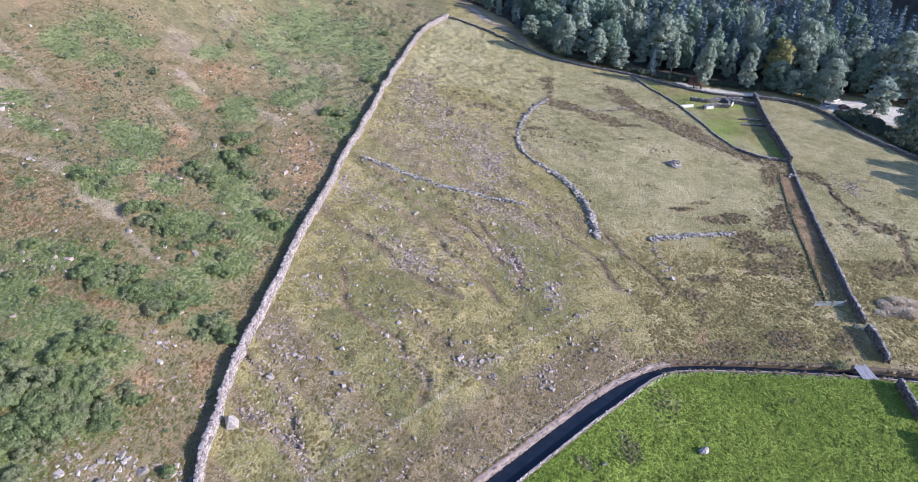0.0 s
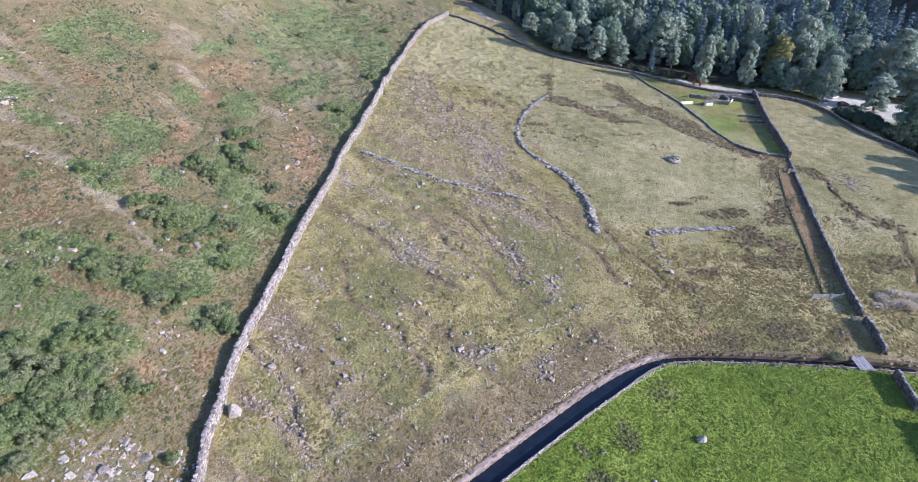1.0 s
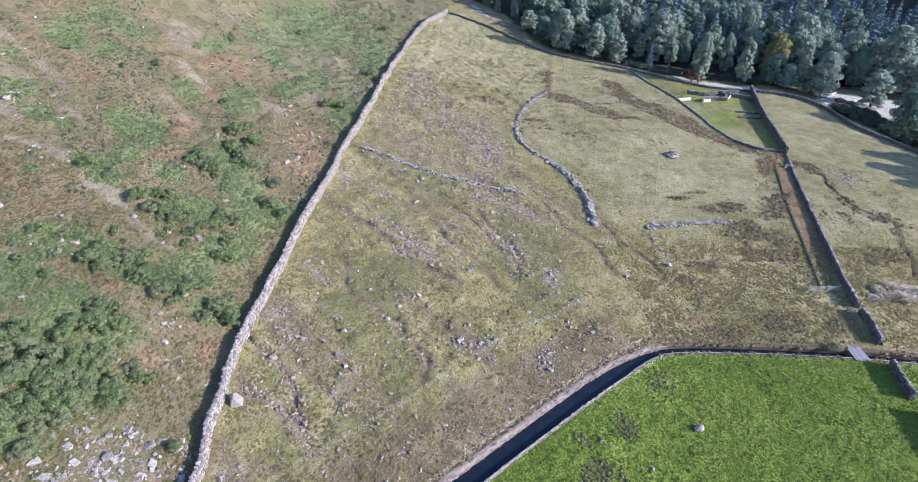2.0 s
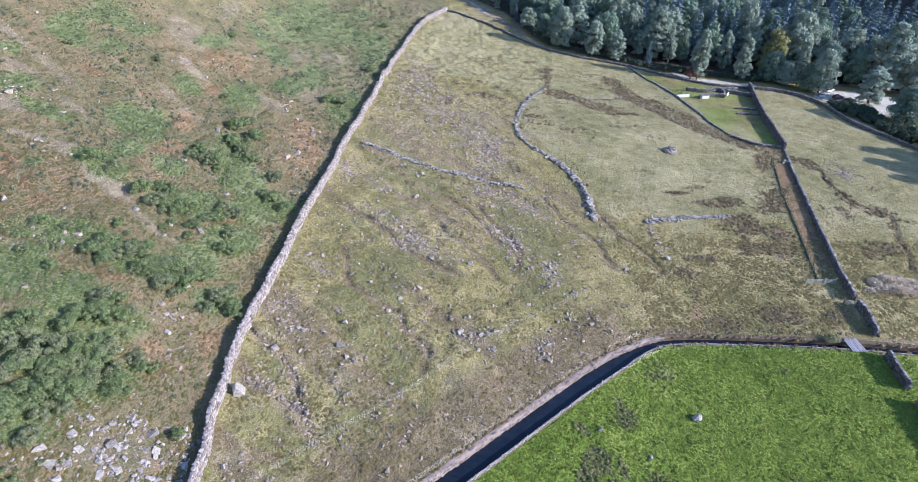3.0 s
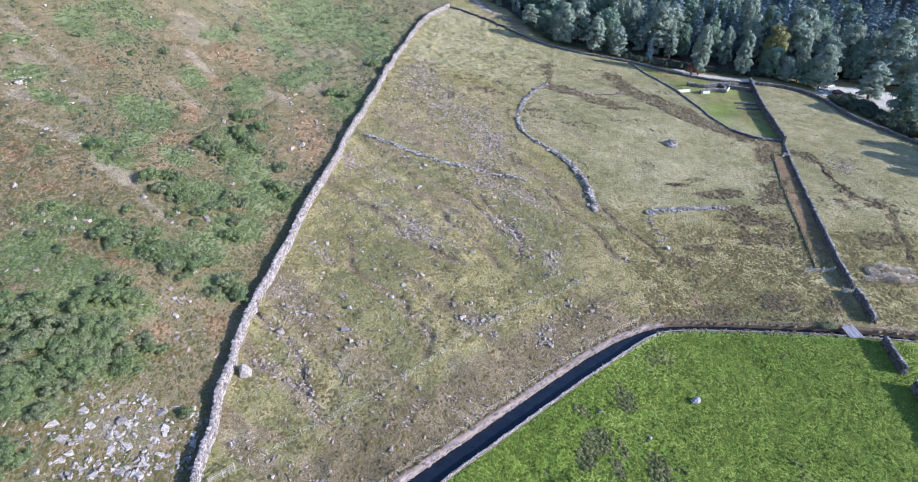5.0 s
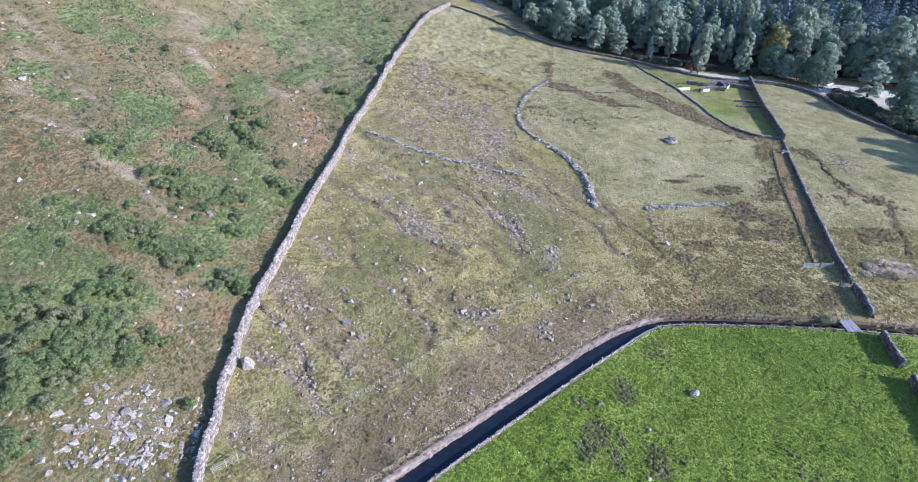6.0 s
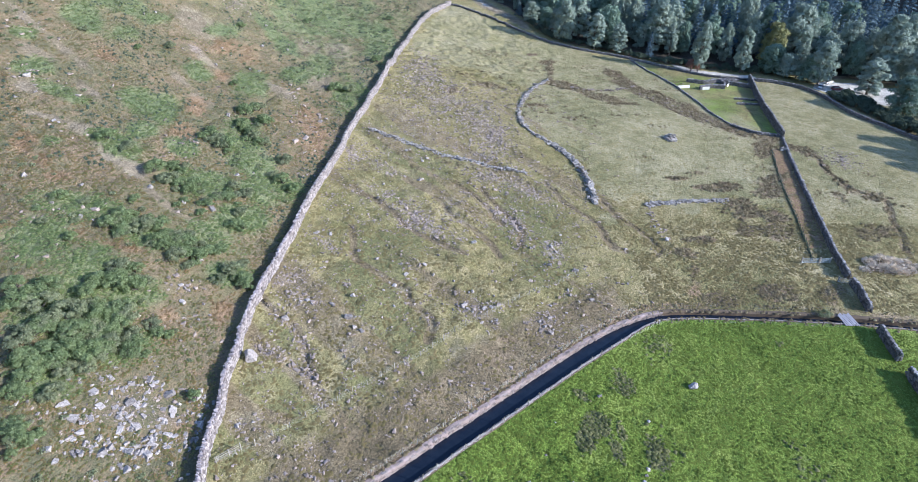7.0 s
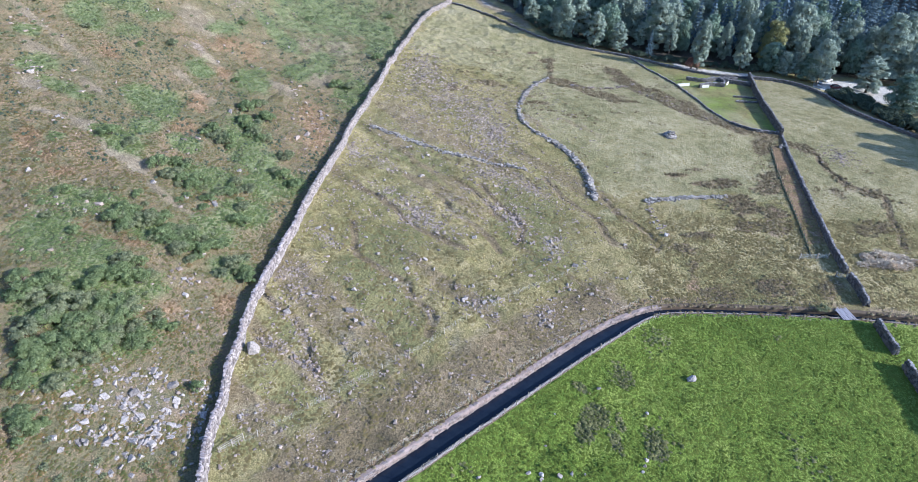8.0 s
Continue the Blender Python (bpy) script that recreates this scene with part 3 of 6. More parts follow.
SCREES = [(-13.7, 192.3, 16.3, 5.2, 89), (-7.2, 169.2, 13.9, 7.1, 99), (4.8, 158.4, 10.4, 5.3, 96), (8.4, 143.8, 9.0, 4.3, 101), (9.6, 150.3, 3.4, 1.9, 81), (6.2, 125.9, 5.2, 4.3, 142), (-27.8, 130.9, 5.0, 2.0, 101), (-12.5, 108.2, 6.6, 2.2, 131), (-6.4, 100.2, 4.6, 1.7, 130), (-10.9, 102.7, 2.5, 2.1, -152), (-32.3, 79.5, 2.6, 2.0, 152), (-27.7, 74.3, 3.0, 1.2, 158), (15.2, 73.4, 3.4, 2.2, 73), (15.9, 120.8, 6.8, 2.5, 140), (3.9, 76.0, 2.7, 1.4, -170), (19.1, 95.8, 3.8, 1.7, 79), (-72.7, 199.0, 10.2, 3.0, 94), (-72.3, 156.2, 2.9, 2.2, 131), (-27.9, 92.1, 3.8, 1.3, 151)]
SCREES_2 = [(107.6, 148.1, 4.1, 3.5, 61), (-43.0, 46.3, 5.1, 3.9, -164), (12.0, 105.6, 5.9, 1.8, 89), (-19.5, 126.0, 3.9, 2.0, 148), (9.5, 108.6, 5.0, 1.1, 122)]
RUSSETS = [(-83.7, 98.1, 3.7, 3.1, 121), (-78.8, 93.3, 3.5, 2.0, 147), (-74.1, 90.5, 3.0, 2.1, -159), (-62.0, 116.0, 5.3, 2.6, 101), (-63.2, 128.7, 6.0, 2.8, 99), (-37.9, 135.7, 11.6, 3.5, 99), (-41.4, 146.4, 5.1, 3.3, 78), (-46.3, 62.9, 2.9, 2.1, 103), (-40.0, 67.8, 2.8, 2.3, 94), (-64.7, 75.7, 2.4, 2.2, -180), (-57.1, 76.1, 3.6, 2.6, -146), (-67.3, 167.3, 6.5, 2.9, -96), (-84.4, 135.4, 3.3, 2.8, 164), (-62.0, 170.3, 8.4, 3.4, 93), (-63.8, 149.9, 5.3, 2.2, 96), (-72.6, 119.8, 2.8, 1.9, -110), (45.8, 85.4, 4.2, 1.7, 68), (52.5, 81.9, 3.0, 1.6, -170), (-60.4, 190.0, 6.4, 2.5, -99)]
STRAWS = [(-100.9, 136.5, 6.2, 1.5, 152), (-92.9, 132.3, 5.8, 1.5, 150), (-86.8, 128.4, 4.3, 1.5, 142), (-94.0, 125.9, 4.6, 2.0, 177), (-81.4, 119.3, 5.0, 1.4, 143), (-91.1, 114.6, 3.8, 2.4, 159), (-84.6, 107.3, 4.8, 1.5, -171), (-78.0, 106.6, 5.2, 2.0, 158), (-70.4, 100.8, 6.0, 1.7, 136), (-64.4, 97.7, 3.8, 2.0, 140), (-69.7, 138.8, 4.3, 1.8, 146), (-63.5, 133.4, 3.9, 2.1, 134), (-56.2, 90.3, 5.6, 1.1, 151), (-49.2, 86.9, 4.3, 1.1, 151), (-45.2, 86.6, 2.9, 1.2, 140), (-50.1, 191.1, 7.2, 4.9, 112), (-41.8, 196.2, 9.5, 4.3, 88), (-50.1, 152.4, 6.5, 2.7, 150), (51.7, 246.4, 12.0, 4.1, 158)]
STRAWS_2 = [(-75.8, 171.6, 7.3, 5.0, 101), (-60.8, 206.9, 6.3, 3.0, 122), (-67.6, 153.2, 3.4, 1.8, 158), (-42.0, 166.6, 7.9, 4.7, 101)]
FERNS = [(-89.5, 159.9, 8.6, 4.7, -118), (-84.2, 160.9, 5.8, 2.5, -104), (-49.1, 231.5, 30.3, 16.6, 82), (-58.5, 188.9, 13.0, 4.2, 131), (-44.3, 179.3, 12.0, 4.2, 96), (-70.0, 148.0, 4.0, 2.0, -106), (-67.7, 145.0, 4.3, 3.0, 100), (-72.5, 122.8, 4.9, 4.2, 90), (-69.9, 104.7, 5.5, 3.3, 160), (-84.2, 115.8, 6.3, 2.2, 163), (-92.8, 121.9, 4.7, 2.7, -133), (-98.9, 131.9, 3.0, 2.0, -109), (-68.2, 123.8, 6.3, 2.7, 103), (-68.5, 112.0, 3.5, 2.4, 92), (-80.1, 99.9, 1.9, 1.8, 102), (-69.2, 83.4, 6.6, 4.1, -159), (-67.4, 72.5, 7.3, 4.5, 122), (-59.4, 69.6, 4.0, 3.7, 113), (-54.3, 80.2, 6.3, 3.2, 170)]
FERNS_2 = [(-46.6, 84.9, 5.8, 4.6, 156), (-41.5, 77.5, 3.8, 3.0, 84), (-60.1, 110.6, 3.6, 2.9, 132), (-47.1, 113.1, 5.8, 4.5, -147), (-52.2, 123.1, 7.9, 5.2, 102), (-53.6, 100.7, 6.0, 5.0, 180), (-41.9, 106.6, 6.5, 4.6, -121), (-44.6, 91.9, 5.9, 4.4, -109), (-52.8, 65.7, 4.5, 3.6, -145), (-59.1, 59.2, 6.2, 5.5, 173), (-50.9, 55.5, 6.0, 4.1, -156), (-55.4, 47.4, 3.8, 3.3, 149), (-56.7, 150.0, 8.6, 3.9, 94), (-33.2, 163.6, 11.0, 4.9, 94), (-31.6, 224.1, 29.1, 6.3, 95), (-48.3, 166.1, 6.7, 4.0, -106), (-93.5, 146.9, 6.3, 4.1, 90), (-70.2, 177.7, 7.4, 2.6, -105), (-85.3, 147.7, 4.7, 2.3, -111)]


def masks(x, y):
    m = {}
    past_wall = np.interp(y, [p[1] for p in LEFT_WALL], [p[0] for p in LEFT_WALL])
    m["bracken"] = smooth(past_wall - x, -0.5, 2.0) * (0.62 + 0.38 * smooth(value_noise(x * 0.5 + y * 0.75, (x * 0.8 - y * 0.5) * 0.35, 9, 11, 4), 0.32, 0.6))
    d, fx, fy = along(BECK, x, y)
    south = (y < fy) & (x > -45)
    pen = PEN_NEAR + [(92.8, 220.5), (100.8, 218), (109, 218), (102, 190.1), (99.1, 174.8)]
    dry = 0.45 * smooth(d, 15, 3) * smooth(x, 34, 12) * value_noise(x, y, 6.0, 85, 2)
    m["lush"] = np.maximum((1.0 - dry) * south * (d > beck_half(x) + 0.2), inside(pen, x, y) * (0.52 + 0.3 * (value_noise(x, y, 8.0, 77, 2) - 0.5)))
    m["russet"] = blots(x, y, RUSSETS, 1.0) * ((x < past_wall - 0.5) | (x > 40))
    strip = [(89.2, 151.6), (84.1, 135.4), (79.4, 114.4), (76, 101), (80, 101), (83, 110.6), (86.8, 124.7), (90.3, 139.9), (95, 158)]
    m["russet"] = np.maximum(m["russet"], 1.1 * inside(strip, x, y))
    m["straw"] = np.maximum(blots(x, y, STRAWS + STRAWS_2) * (x < past_wall - 0.5), smooth(along(LANE, x, y)[0], 6.0, 2.0) * smooth(x, 34, 26))
    m["weed"] = np.maximum(blots(x, y, WEEDS, 1.7), 0.36 * south * (d > 3) * smooth(value_noise(x, y * 0.6, 7.0, 91, 3), 0.6, 0.8))
    m["rush"] = np.maximum(np.maximum(blots(x, y, RUSHES + RUSHES_2, 1.5), 0.8 * blots(x, y, RUSHES_EAST, 1.5)), 0.5 * blots(x, y, ROUGH_GRASS, 1.5)) * (1 - south) * (0.3 + 1.2 * value_noise(x, y * 1.6, 2.6, 47, 3))
    m["rush"] = np.maximum(m["rush"], smooth(along(BRAKE, x, y)[0], 5.5, 1.5) * (0.2 + 1.0 * value_noise(x, y, 3.5, 88, 3)))
    litter = smooth(y - np.interp(x, [p[0] for p in WOOD_EDGE], [p[1] for p in WOOD_EDGE]), -3, 3)
    m["rush"] = np.maximum(m["rush"], litter * 0.9)
    bank = np.exp(-((d - 2.2) / 1.6) ** 2) * (1 - south)
    m["rush"] = np.maximum(m["rush"], bank * 0.55)
    m["russet"] = np.maximum(m["russet"], 0.95 * np.exp(-((d - 2.7) / 1.3) ** 2) * (1 - south) * (x < 48))
    m["scree"] = 0.8 * blots(x, y, SCREES + SCREES_2)
    broad = smooth(y, 140, 195) * (0.08 + 0.5 * value_noise(x, y, 8.0, 84, 3))
    m["fern"] = np.maximum(broad, blots(x, y, FERNS + FERNS_2, 1.2) * (0.75 + 0.7 * value_noise(x, y, 4.5, 83, 3))) * (x < past_wall - 0.5)
    u, v = x * 0.70 + y * 0.71, -x * 0.71 + y * 0.70
    m["streak"] = smooth(value_noise(u, v * 0.16, 4.5, 21, 3), 0.48, 0.7) * (x > past_wall) * smooth(x, 60, 25) * smooth(y, 200, 150) * 0.66
    rough = smooth(d, 17, 9) * (1 - south) * smooth(x, 38, 25) * smooth(x, -31, -24)
    m["streak"] = np.maximum(m["streak"], rough * 0.8)
    m["rush"] = np.maximum(m["rush"], rough * 0.75 * value_noise(x, y, 5.0, 46, 3))
    for p in TRODS:
        wx, wy = x + 2.2 * (value_noise(x, y, 6.0, 71, 2) - 0.5), y + 2.2 * (value_noise(x, y, 6.0, 72, 2) - 0.5)
        m["streak"] = np.maximum(m["streak"], smooth(along(p, wx, wy)[0], 1.5, 0.4))
    turf = smooth(value_noise(x, y * 0.8, 15.0, 93, 3), 0.4, 0.62) * smooth(x, 34, 14) * smooth(d, 10, 18) * (1 - south) * (x > past_wall)
    m["turf"] = np.maximum(turf, 0.7 * inside(CORNER, x, y)) * (1 - 0.6 * smooth(y, 120, 170))
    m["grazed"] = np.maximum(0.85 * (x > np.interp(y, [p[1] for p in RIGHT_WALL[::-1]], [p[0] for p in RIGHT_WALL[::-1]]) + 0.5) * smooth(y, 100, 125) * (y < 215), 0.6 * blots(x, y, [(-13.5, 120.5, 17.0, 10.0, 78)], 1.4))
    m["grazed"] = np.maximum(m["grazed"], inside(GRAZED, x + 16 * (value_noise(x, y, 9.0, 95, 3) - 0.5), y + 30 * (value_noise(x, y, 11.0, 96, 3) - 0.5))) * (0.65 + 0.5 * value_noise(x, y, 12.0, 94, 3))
    lane, _, _ = along(LANE, x, y)
    m["track"] = np.maximum(smooth(lane, 2.6, 1.2) * (0.15 + 0.65 * smooth(x, 80, 88) * smooth(x, 118, 108) + 0.3 * smooth(x, 30, 20)), inside(CAR_PARK, x, y) * 1.0)
    m["bed_and_shade"] = smooth(d, beck_half(x) + 0.3, beck_half(x) + 0.1)
    bare = np.zeros(x.shape)
    for p in TRODS:
        bare = np.maximum(bare, smooth(along(p, wx, wy)[0], 0.8, 0.2))
    # tree shade painted dark onto the floor of the wood
    m["bed_and_shade"] = np.maximum(m["bed_and_shade"], 0.9 * smooth(y - np.interp(x, [p[0] for p in WOOD_EDGE], [p[1] for p in WOOD_EDGE]), 2, 6) * (m["track"] < 0.3))
    m["bed_and_shade"] = np.maximum(m["bed_and_shade"], bare * 0.75 * value_noise(x, y, 4.0, 89, 2))
    return m


def grown(start, stop, step, ratio=1.14):
    out, at = [], start
    while abs(at) < abs(stop) or at * stop < 0:
        step *= ratio
        at += step if stop > start else -step
        out.append(at)
    return out


def build_ground():
    xs = np.array(grown(-104, -2600, 0.7)[::-1] + list(np.arange(-104, 150.1, 0.5)) + grown(150, 2600, 0.7))
    ys = np.array(grown(26, -1500, 0.7)[::-1] + list(np.arange(26, 130, 0.5)) + list(np.arange(130, 245, 0.8)) + list(np.arange(245, 335, 1.2)) + grown(335, 2600, 1.3))
    x, y = [a.ravel() for a in np.meshgrid(xs, ys)]
    d, fx, fy = along(BECK, x, y)
    edge = beck_half(fx) + 0.3
    snap = (np.abs(d - edge) < 0.36) & (d > 0.01)
    k = np.where(snap, edge / np.maximum(d, 0.01), 1.0)
    x, y = fx + (x - fx) * k, fy + (y - fy) * k
    z = height(x, y)
    z = np.where((d < edge) & ~snap, z - 2.1, z)
    w, h = len(xs), len(ys)
    i = (np.arange(h - 1)[:, None] * w + np.arange(w - 1)[None]).ravel()
    me = mesh("ground", np.stack([x, y, z], 1), np.stack([i, i + 1, i + w + 1, i + w], 1), M_GROUND)
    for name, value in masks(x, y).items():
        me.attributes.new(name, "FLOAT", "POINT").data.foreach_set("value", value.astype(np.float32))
    me.polygons.foreach_set("use_smooth", np.ones(len(me.polygons), bool))
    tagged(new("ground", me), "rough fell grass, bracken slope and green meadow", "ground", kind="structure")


build_ground()


def stone_batch(pos, yaw, size, seed, jitter=0.16):
    """Rough blocks, each with corners of its own."""
    r = np.random.default_rng(seed)
    n = len(pos)
    v = (BOX_V[None] + r.uniform(-jitter, jitter, (n, 8, 3))) * size[:, None, :]
    c, s = np.cos(yaw)[:, None], np.sin(yaw)[:, None]
    v = np.stack([v[:, :, 0] * c - v[:, :, 1] * s, v[:, :, 0] * s + v[:, :, 1] * c, v[:, :, 2]], -1) + pos[:, None, :]
    f = BOX_F[None] + (np.arange(n) * 8)[:, None, None]
    return v.reshape(-1, 3), f.reshape(-1, 4)


# ---- the beck: water, stone-faced bank, earth banks ----
def ribbon(centre, tan, offsets, drops):
    """A strip along a line, with a row of corners at each offset to the left and height."""
    nrm = np.stack([-tan[:, 1], tan[:, 0]], 1)
    rows = []
    for o, z in zip(offsets, drops):
        p = centre + nrm * np.reshape(o, (-1, 1))
        rows.append(np.column_stack([p, np.broadcast_to(z, len(p))]))
    v = np.stack(rows, 1)
    n, k = v.shape[:2]
    i = (np.arange(n - 1)[:, None] * k + np.arange(k - 1)[None]).ravel()
    return v.reshape(-1, 3), np.stack([i, i + 1, i + k + 1, i + k], 1)


def build_beck():
    c, t = resample(BECK, 0.6)
    half = beck_half(c[:, 0])
    level = height(c[:, 0], c[:, 1])
    level = np.convolve(np.pad(level, 20, "edge"), np.ones(41) / 41, "valid")
    water = mesh("water", *ribbon(c, t, (half + 0.1, -half - 0.1), (level - 0.85, level - 0.85)), M_WATER)
    tagged(new("water", water), "dark still water of a narrow straight beck", "stream", kind="structure")
    nrm = np.stack([-t[:, 1], t[:, 0]], 1)
    for side, name in ((1, "bank_far"), (-1, "bank_near")):
        wob = (value_noise(c[:, 0], c[:, 1], 1.5, 41 + side, 2) - 0.5) * 0.25
        top = height(*(c + nrm * (side * (half + 0.4))[:, None]).T)
        offs = [side * (half - 0.1 + wob * 0.3), side * (half - 0.05 + wob), side * (half + 0.15 + wob), side * (half + (0.62 if side > 0 else 0.38) + wob), side * (half + (1.0 if side > 0 else 0.75))]
        hs = [level - 2.0, top - 0.1, top + 0.04 + wob * 0.2, top + 0.05 + wob * 0.2, top - 0.05]
        v, f = ribbon(c, t, offs, hs)
        me = mesh(name, v, f if side < 0 else f[:, ::-1], M_BANK)
        me.materials.append(M_EARTH)
        # the stone facing ends where the beck turns east
        ids = ((np.repeat(c[:-1, 0], 4) > 37) | (np.tile(np.arange(4), len(c) - 1) > 2)).astype(np.int32)
        me.polygons.foreach_set("material_index", ids)
        if side > 0:
            q = np.flatnonzero(c[:-1, 0] < 38)
            q = np.repeat(q, 5)
            k = len(q)
            r = np.random.default_rng(71)
            u = r.uniform(0, 1, k)
            pos = np.column_stack([c[q] + nrm[q] * (half[q] - 0.05 + 0.15 * u)[:, None] + t[q] * r.uniform(-0.3, 0.3, (k, 1)), level[q] - 0.85 + u * (top[q] - level[q] + 0.85)])
            stone_facing = pos, np.arctan2(t[q, 1], t[q, 0]) + r.normal(0, 0.2, k), np.column_stack([r.uniform(0.25, 0.6, k), r.uniform(0.2, 0.35, k), r.uniform(0.15, 0.32, k)])
            facing = new("bank_stones", mesh("bank_stones", *stone_batch(*stone_facing, 72), M_FACING))
            tagged(facing, "rough pale stones facing the beck bank", "stones", kind="stuff")
        me.materials.append(M_FACING)
        if side < 0:  # a pale kerb along the meadow
            me.polygons.foreach_set("material_index", np.where((np.tile(np.arange(4), len(c) - 1) > 0) & (np.tile(np.arange(4), len(c) - 1) < 3), 2, 1).astype(np.int32))
        tagged(new(name, me), "pale stone-faced bank of the beck" if side > 0 else "low earth bank of the beck", "bank", kind="structure")


build_beck()


# ---- drystone walls ----
def drystone_wall(name, pts, tall, label, stone=0.45, base=0.95, top=0.55, seed=1, coping_parts=None, rock=None, start=1.0, sway=0.12):
    r = np.random.default_rng(seed)
    cap = rock or M_LIT_TOP
    rock = rock or M_SHADED_SIDE
    if sway:
        p, t = resample(pts, 1.6)
        off = sway * 2 * (value_noise(p[:, 0], p[:, 1], 4.0, seed + 7, 2) - 0.5)
        pts = [tuple(a) for a in p + np.stack([-t[:, 1], t[:, 0]], 1) * off[:, None]]
    c, t = resample(pts, 0.9)
    z = height(c[:, 0], c[:, 1])
    hh = tall * (0.92 + 0.16 * value_noise(c[:, 0], c[:, 1], 6.0, seed, 2))
    hh = hh * (start + (1.0 - start) * np.linspace(0.0, 1.0, len(hh)) ** 1.3)
    b, p = base / 2 - 0.1, top / 2 - 0.08
    core = mesh("wall_core", *ribbon(c, t, (b, p, -p, -b), (z - 0.3, z + hh - 0.1, z + hh - 0.1, z - 0.3)), M_CORE)
    wall = tagged(new(name, core), label, "stone wall", kind="structure")
    rows = max(3, int(round((tall - 0.25) / (stone * 0.55))))
    pos, yaw, size = [], [], []
    q, qt = resample(pts, stone)
    qz, qh = height(q[:, 0], q[:, 1]), np.interp(np.arange(len(q)) / len(q), np.arange(len(c)) / len(c), hh)
    nrm = np.stack([-qt[:, 1], qt[:, 0]], 1)
    for side in (1, -1):
        for k in range(rows):
            a = (k + 0.5) / rows
            off = side * (base / 2 * (1 - a) + top / 2 * a - 0.12) + r.normal(0, 0.025, len(q))
            pl = q + nrm * off[:, None] + qt * r.uniform(-0.2, 0.2, (len(q), 1)) * stone
            pos.append(np.column_stack([pl, qz + (qh - 0.22) * a + r.normal(0, 0.03, len(q))]))
            yaw.append(np.arctan2(qt[:, 1], qt[:, 0]) + r.normal(0, 0.12, len(q)))
            size.append(np.column_stack([stone * r.uniform(0.75, 1.25, len(q)), 0.34 * r.uniform(0.8, 1.3, len(q)), (tall - 0.2) / rows * r.uniform(0.8, 1.25, len(q))]))
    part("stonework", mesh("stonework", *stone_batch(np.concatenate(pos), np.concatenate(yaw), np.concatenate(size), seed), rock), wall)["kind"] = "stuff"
    # coping: stones set on edge along the top
    q, qt = resample(pts, stone * 0.56)
    qz, qh = height(q[:, 0], q[:, 1]), np.interp(np.arange(len(q)) / len(q), np.arange(len(c)) / len(c), hh)
    n = len(q)
    pos = np.column_stack([q + r.normal(0, 0.08, (n, 2)), qz + qh - 0.08 + r.normal(0, 0.06, n)])
    yaw = np.arctan2(qt[:, 1], qt[:, 0]) + r.normal(0, 0.5, n)
    size = np.column_stack([stone * 0.62 * r.uniform(0.55, 1.5, n), top * r.uniform(0.5, 1.2, n), 0.32 * r.uniform(0.7, 1.3, n)])
    single = np.zeros(n, bool)
    if coping_parts:
        single = (q[:, 1] > coping_parts[0]) & (q[:, 1] < coping_parts[1])
        shapes = []
        for k in range(6):
            v, f = stone_batch(np.zeros((1, 3)), np.zeros(1), np.ones((1, 3)), seed * 10 + k)
            shapes.append(mesh("coping_stone", v, f, M_STONE_PIECE))
        for k, i in enumerate(np.flatnonzero(single)):
            ob = part("coping_stone", shapes[k % 6], wall)
            ob.matrix_basis = Matrix.LocRotScale(Vector(pos[i]), Euler((0, 0, yaw[i])), Vector(size[i]))
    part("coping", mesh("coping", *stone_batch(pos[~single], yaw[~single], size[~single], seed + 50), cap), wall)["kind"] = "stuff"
    return wall


M_STONE_PIECE = surface("coping_rock", [(0.15, (0.159, 0.135, 0.137)), (0.45, (0.304, 0.263, 0.269)), (0.8, (0.478, 0.420, 0.430))], 0.5, 9.0, 0.9, 0.5, vary="object", amount=0.55)

drystone_wall("wall_left", LEFT_WALL, 1.9, "long pale drystone wall between bracken fell and pasture", 0.42, 0.88, 0.5, 3, (34, 101), M_STONE, sway=0.4)
drystone_wall("wall_far", FAR_WALL, 0.8, "low drystone wall along the lane below the wood", 0.5, 0.65, 0.36, 4)
drystone_wall("wall_paddock", RIGHT_WALL[:4], 2.5, "tall drystone wall beside the green paddock", 0.55, 0.95, 0.45, 12)
drystone_wall("wall_right", RIGHT_WALL[3:], 1.6, "straight drystone wall with a shaded face beside a rushy strip", 0.55, 0.95, 0.45, 5, start=0.32)
drystone_wall("wall_right_end", RIGHT_WALL_END, 1.6, "short end of a drystone wall near the footbridge", 0.5, 0.95, 0.45, 6)
drystone_wall("wall_meadow", GREEN_WALL, 1.7, "short drystone wall standing in the green meadow", 0.5, 0.95, 0.45, 7)
drystone_wall("wall_meadow_end", GREEN_WALL_END, 1.9, "drystone wall across the green meadow past a gap", 0.5, 0.95, 0.45, 8)
drystone_wall("wall_car_park", CAR_WALL, 1.1, "drystone wall below the car park trees", 0.6, 0.8, 0.36, 9)
drystone_wall("wall_pen_front", PEN_NEAR[:3], 0.8, "pale low drystone wall across the foot of the paddock", 0.55, 0.7, 0.45, 13)
drystone_wall("wall_pen_near", PEN_NEAR[2:], 0.4, "low dark drystone wall round the green paddock", 0.55, 0.5, 0.3, 10)


# ---- tumbled walls and heaps ----
PEBBLES = [rock(0, 0, 60 + k, 0.5) for k in range(4)]


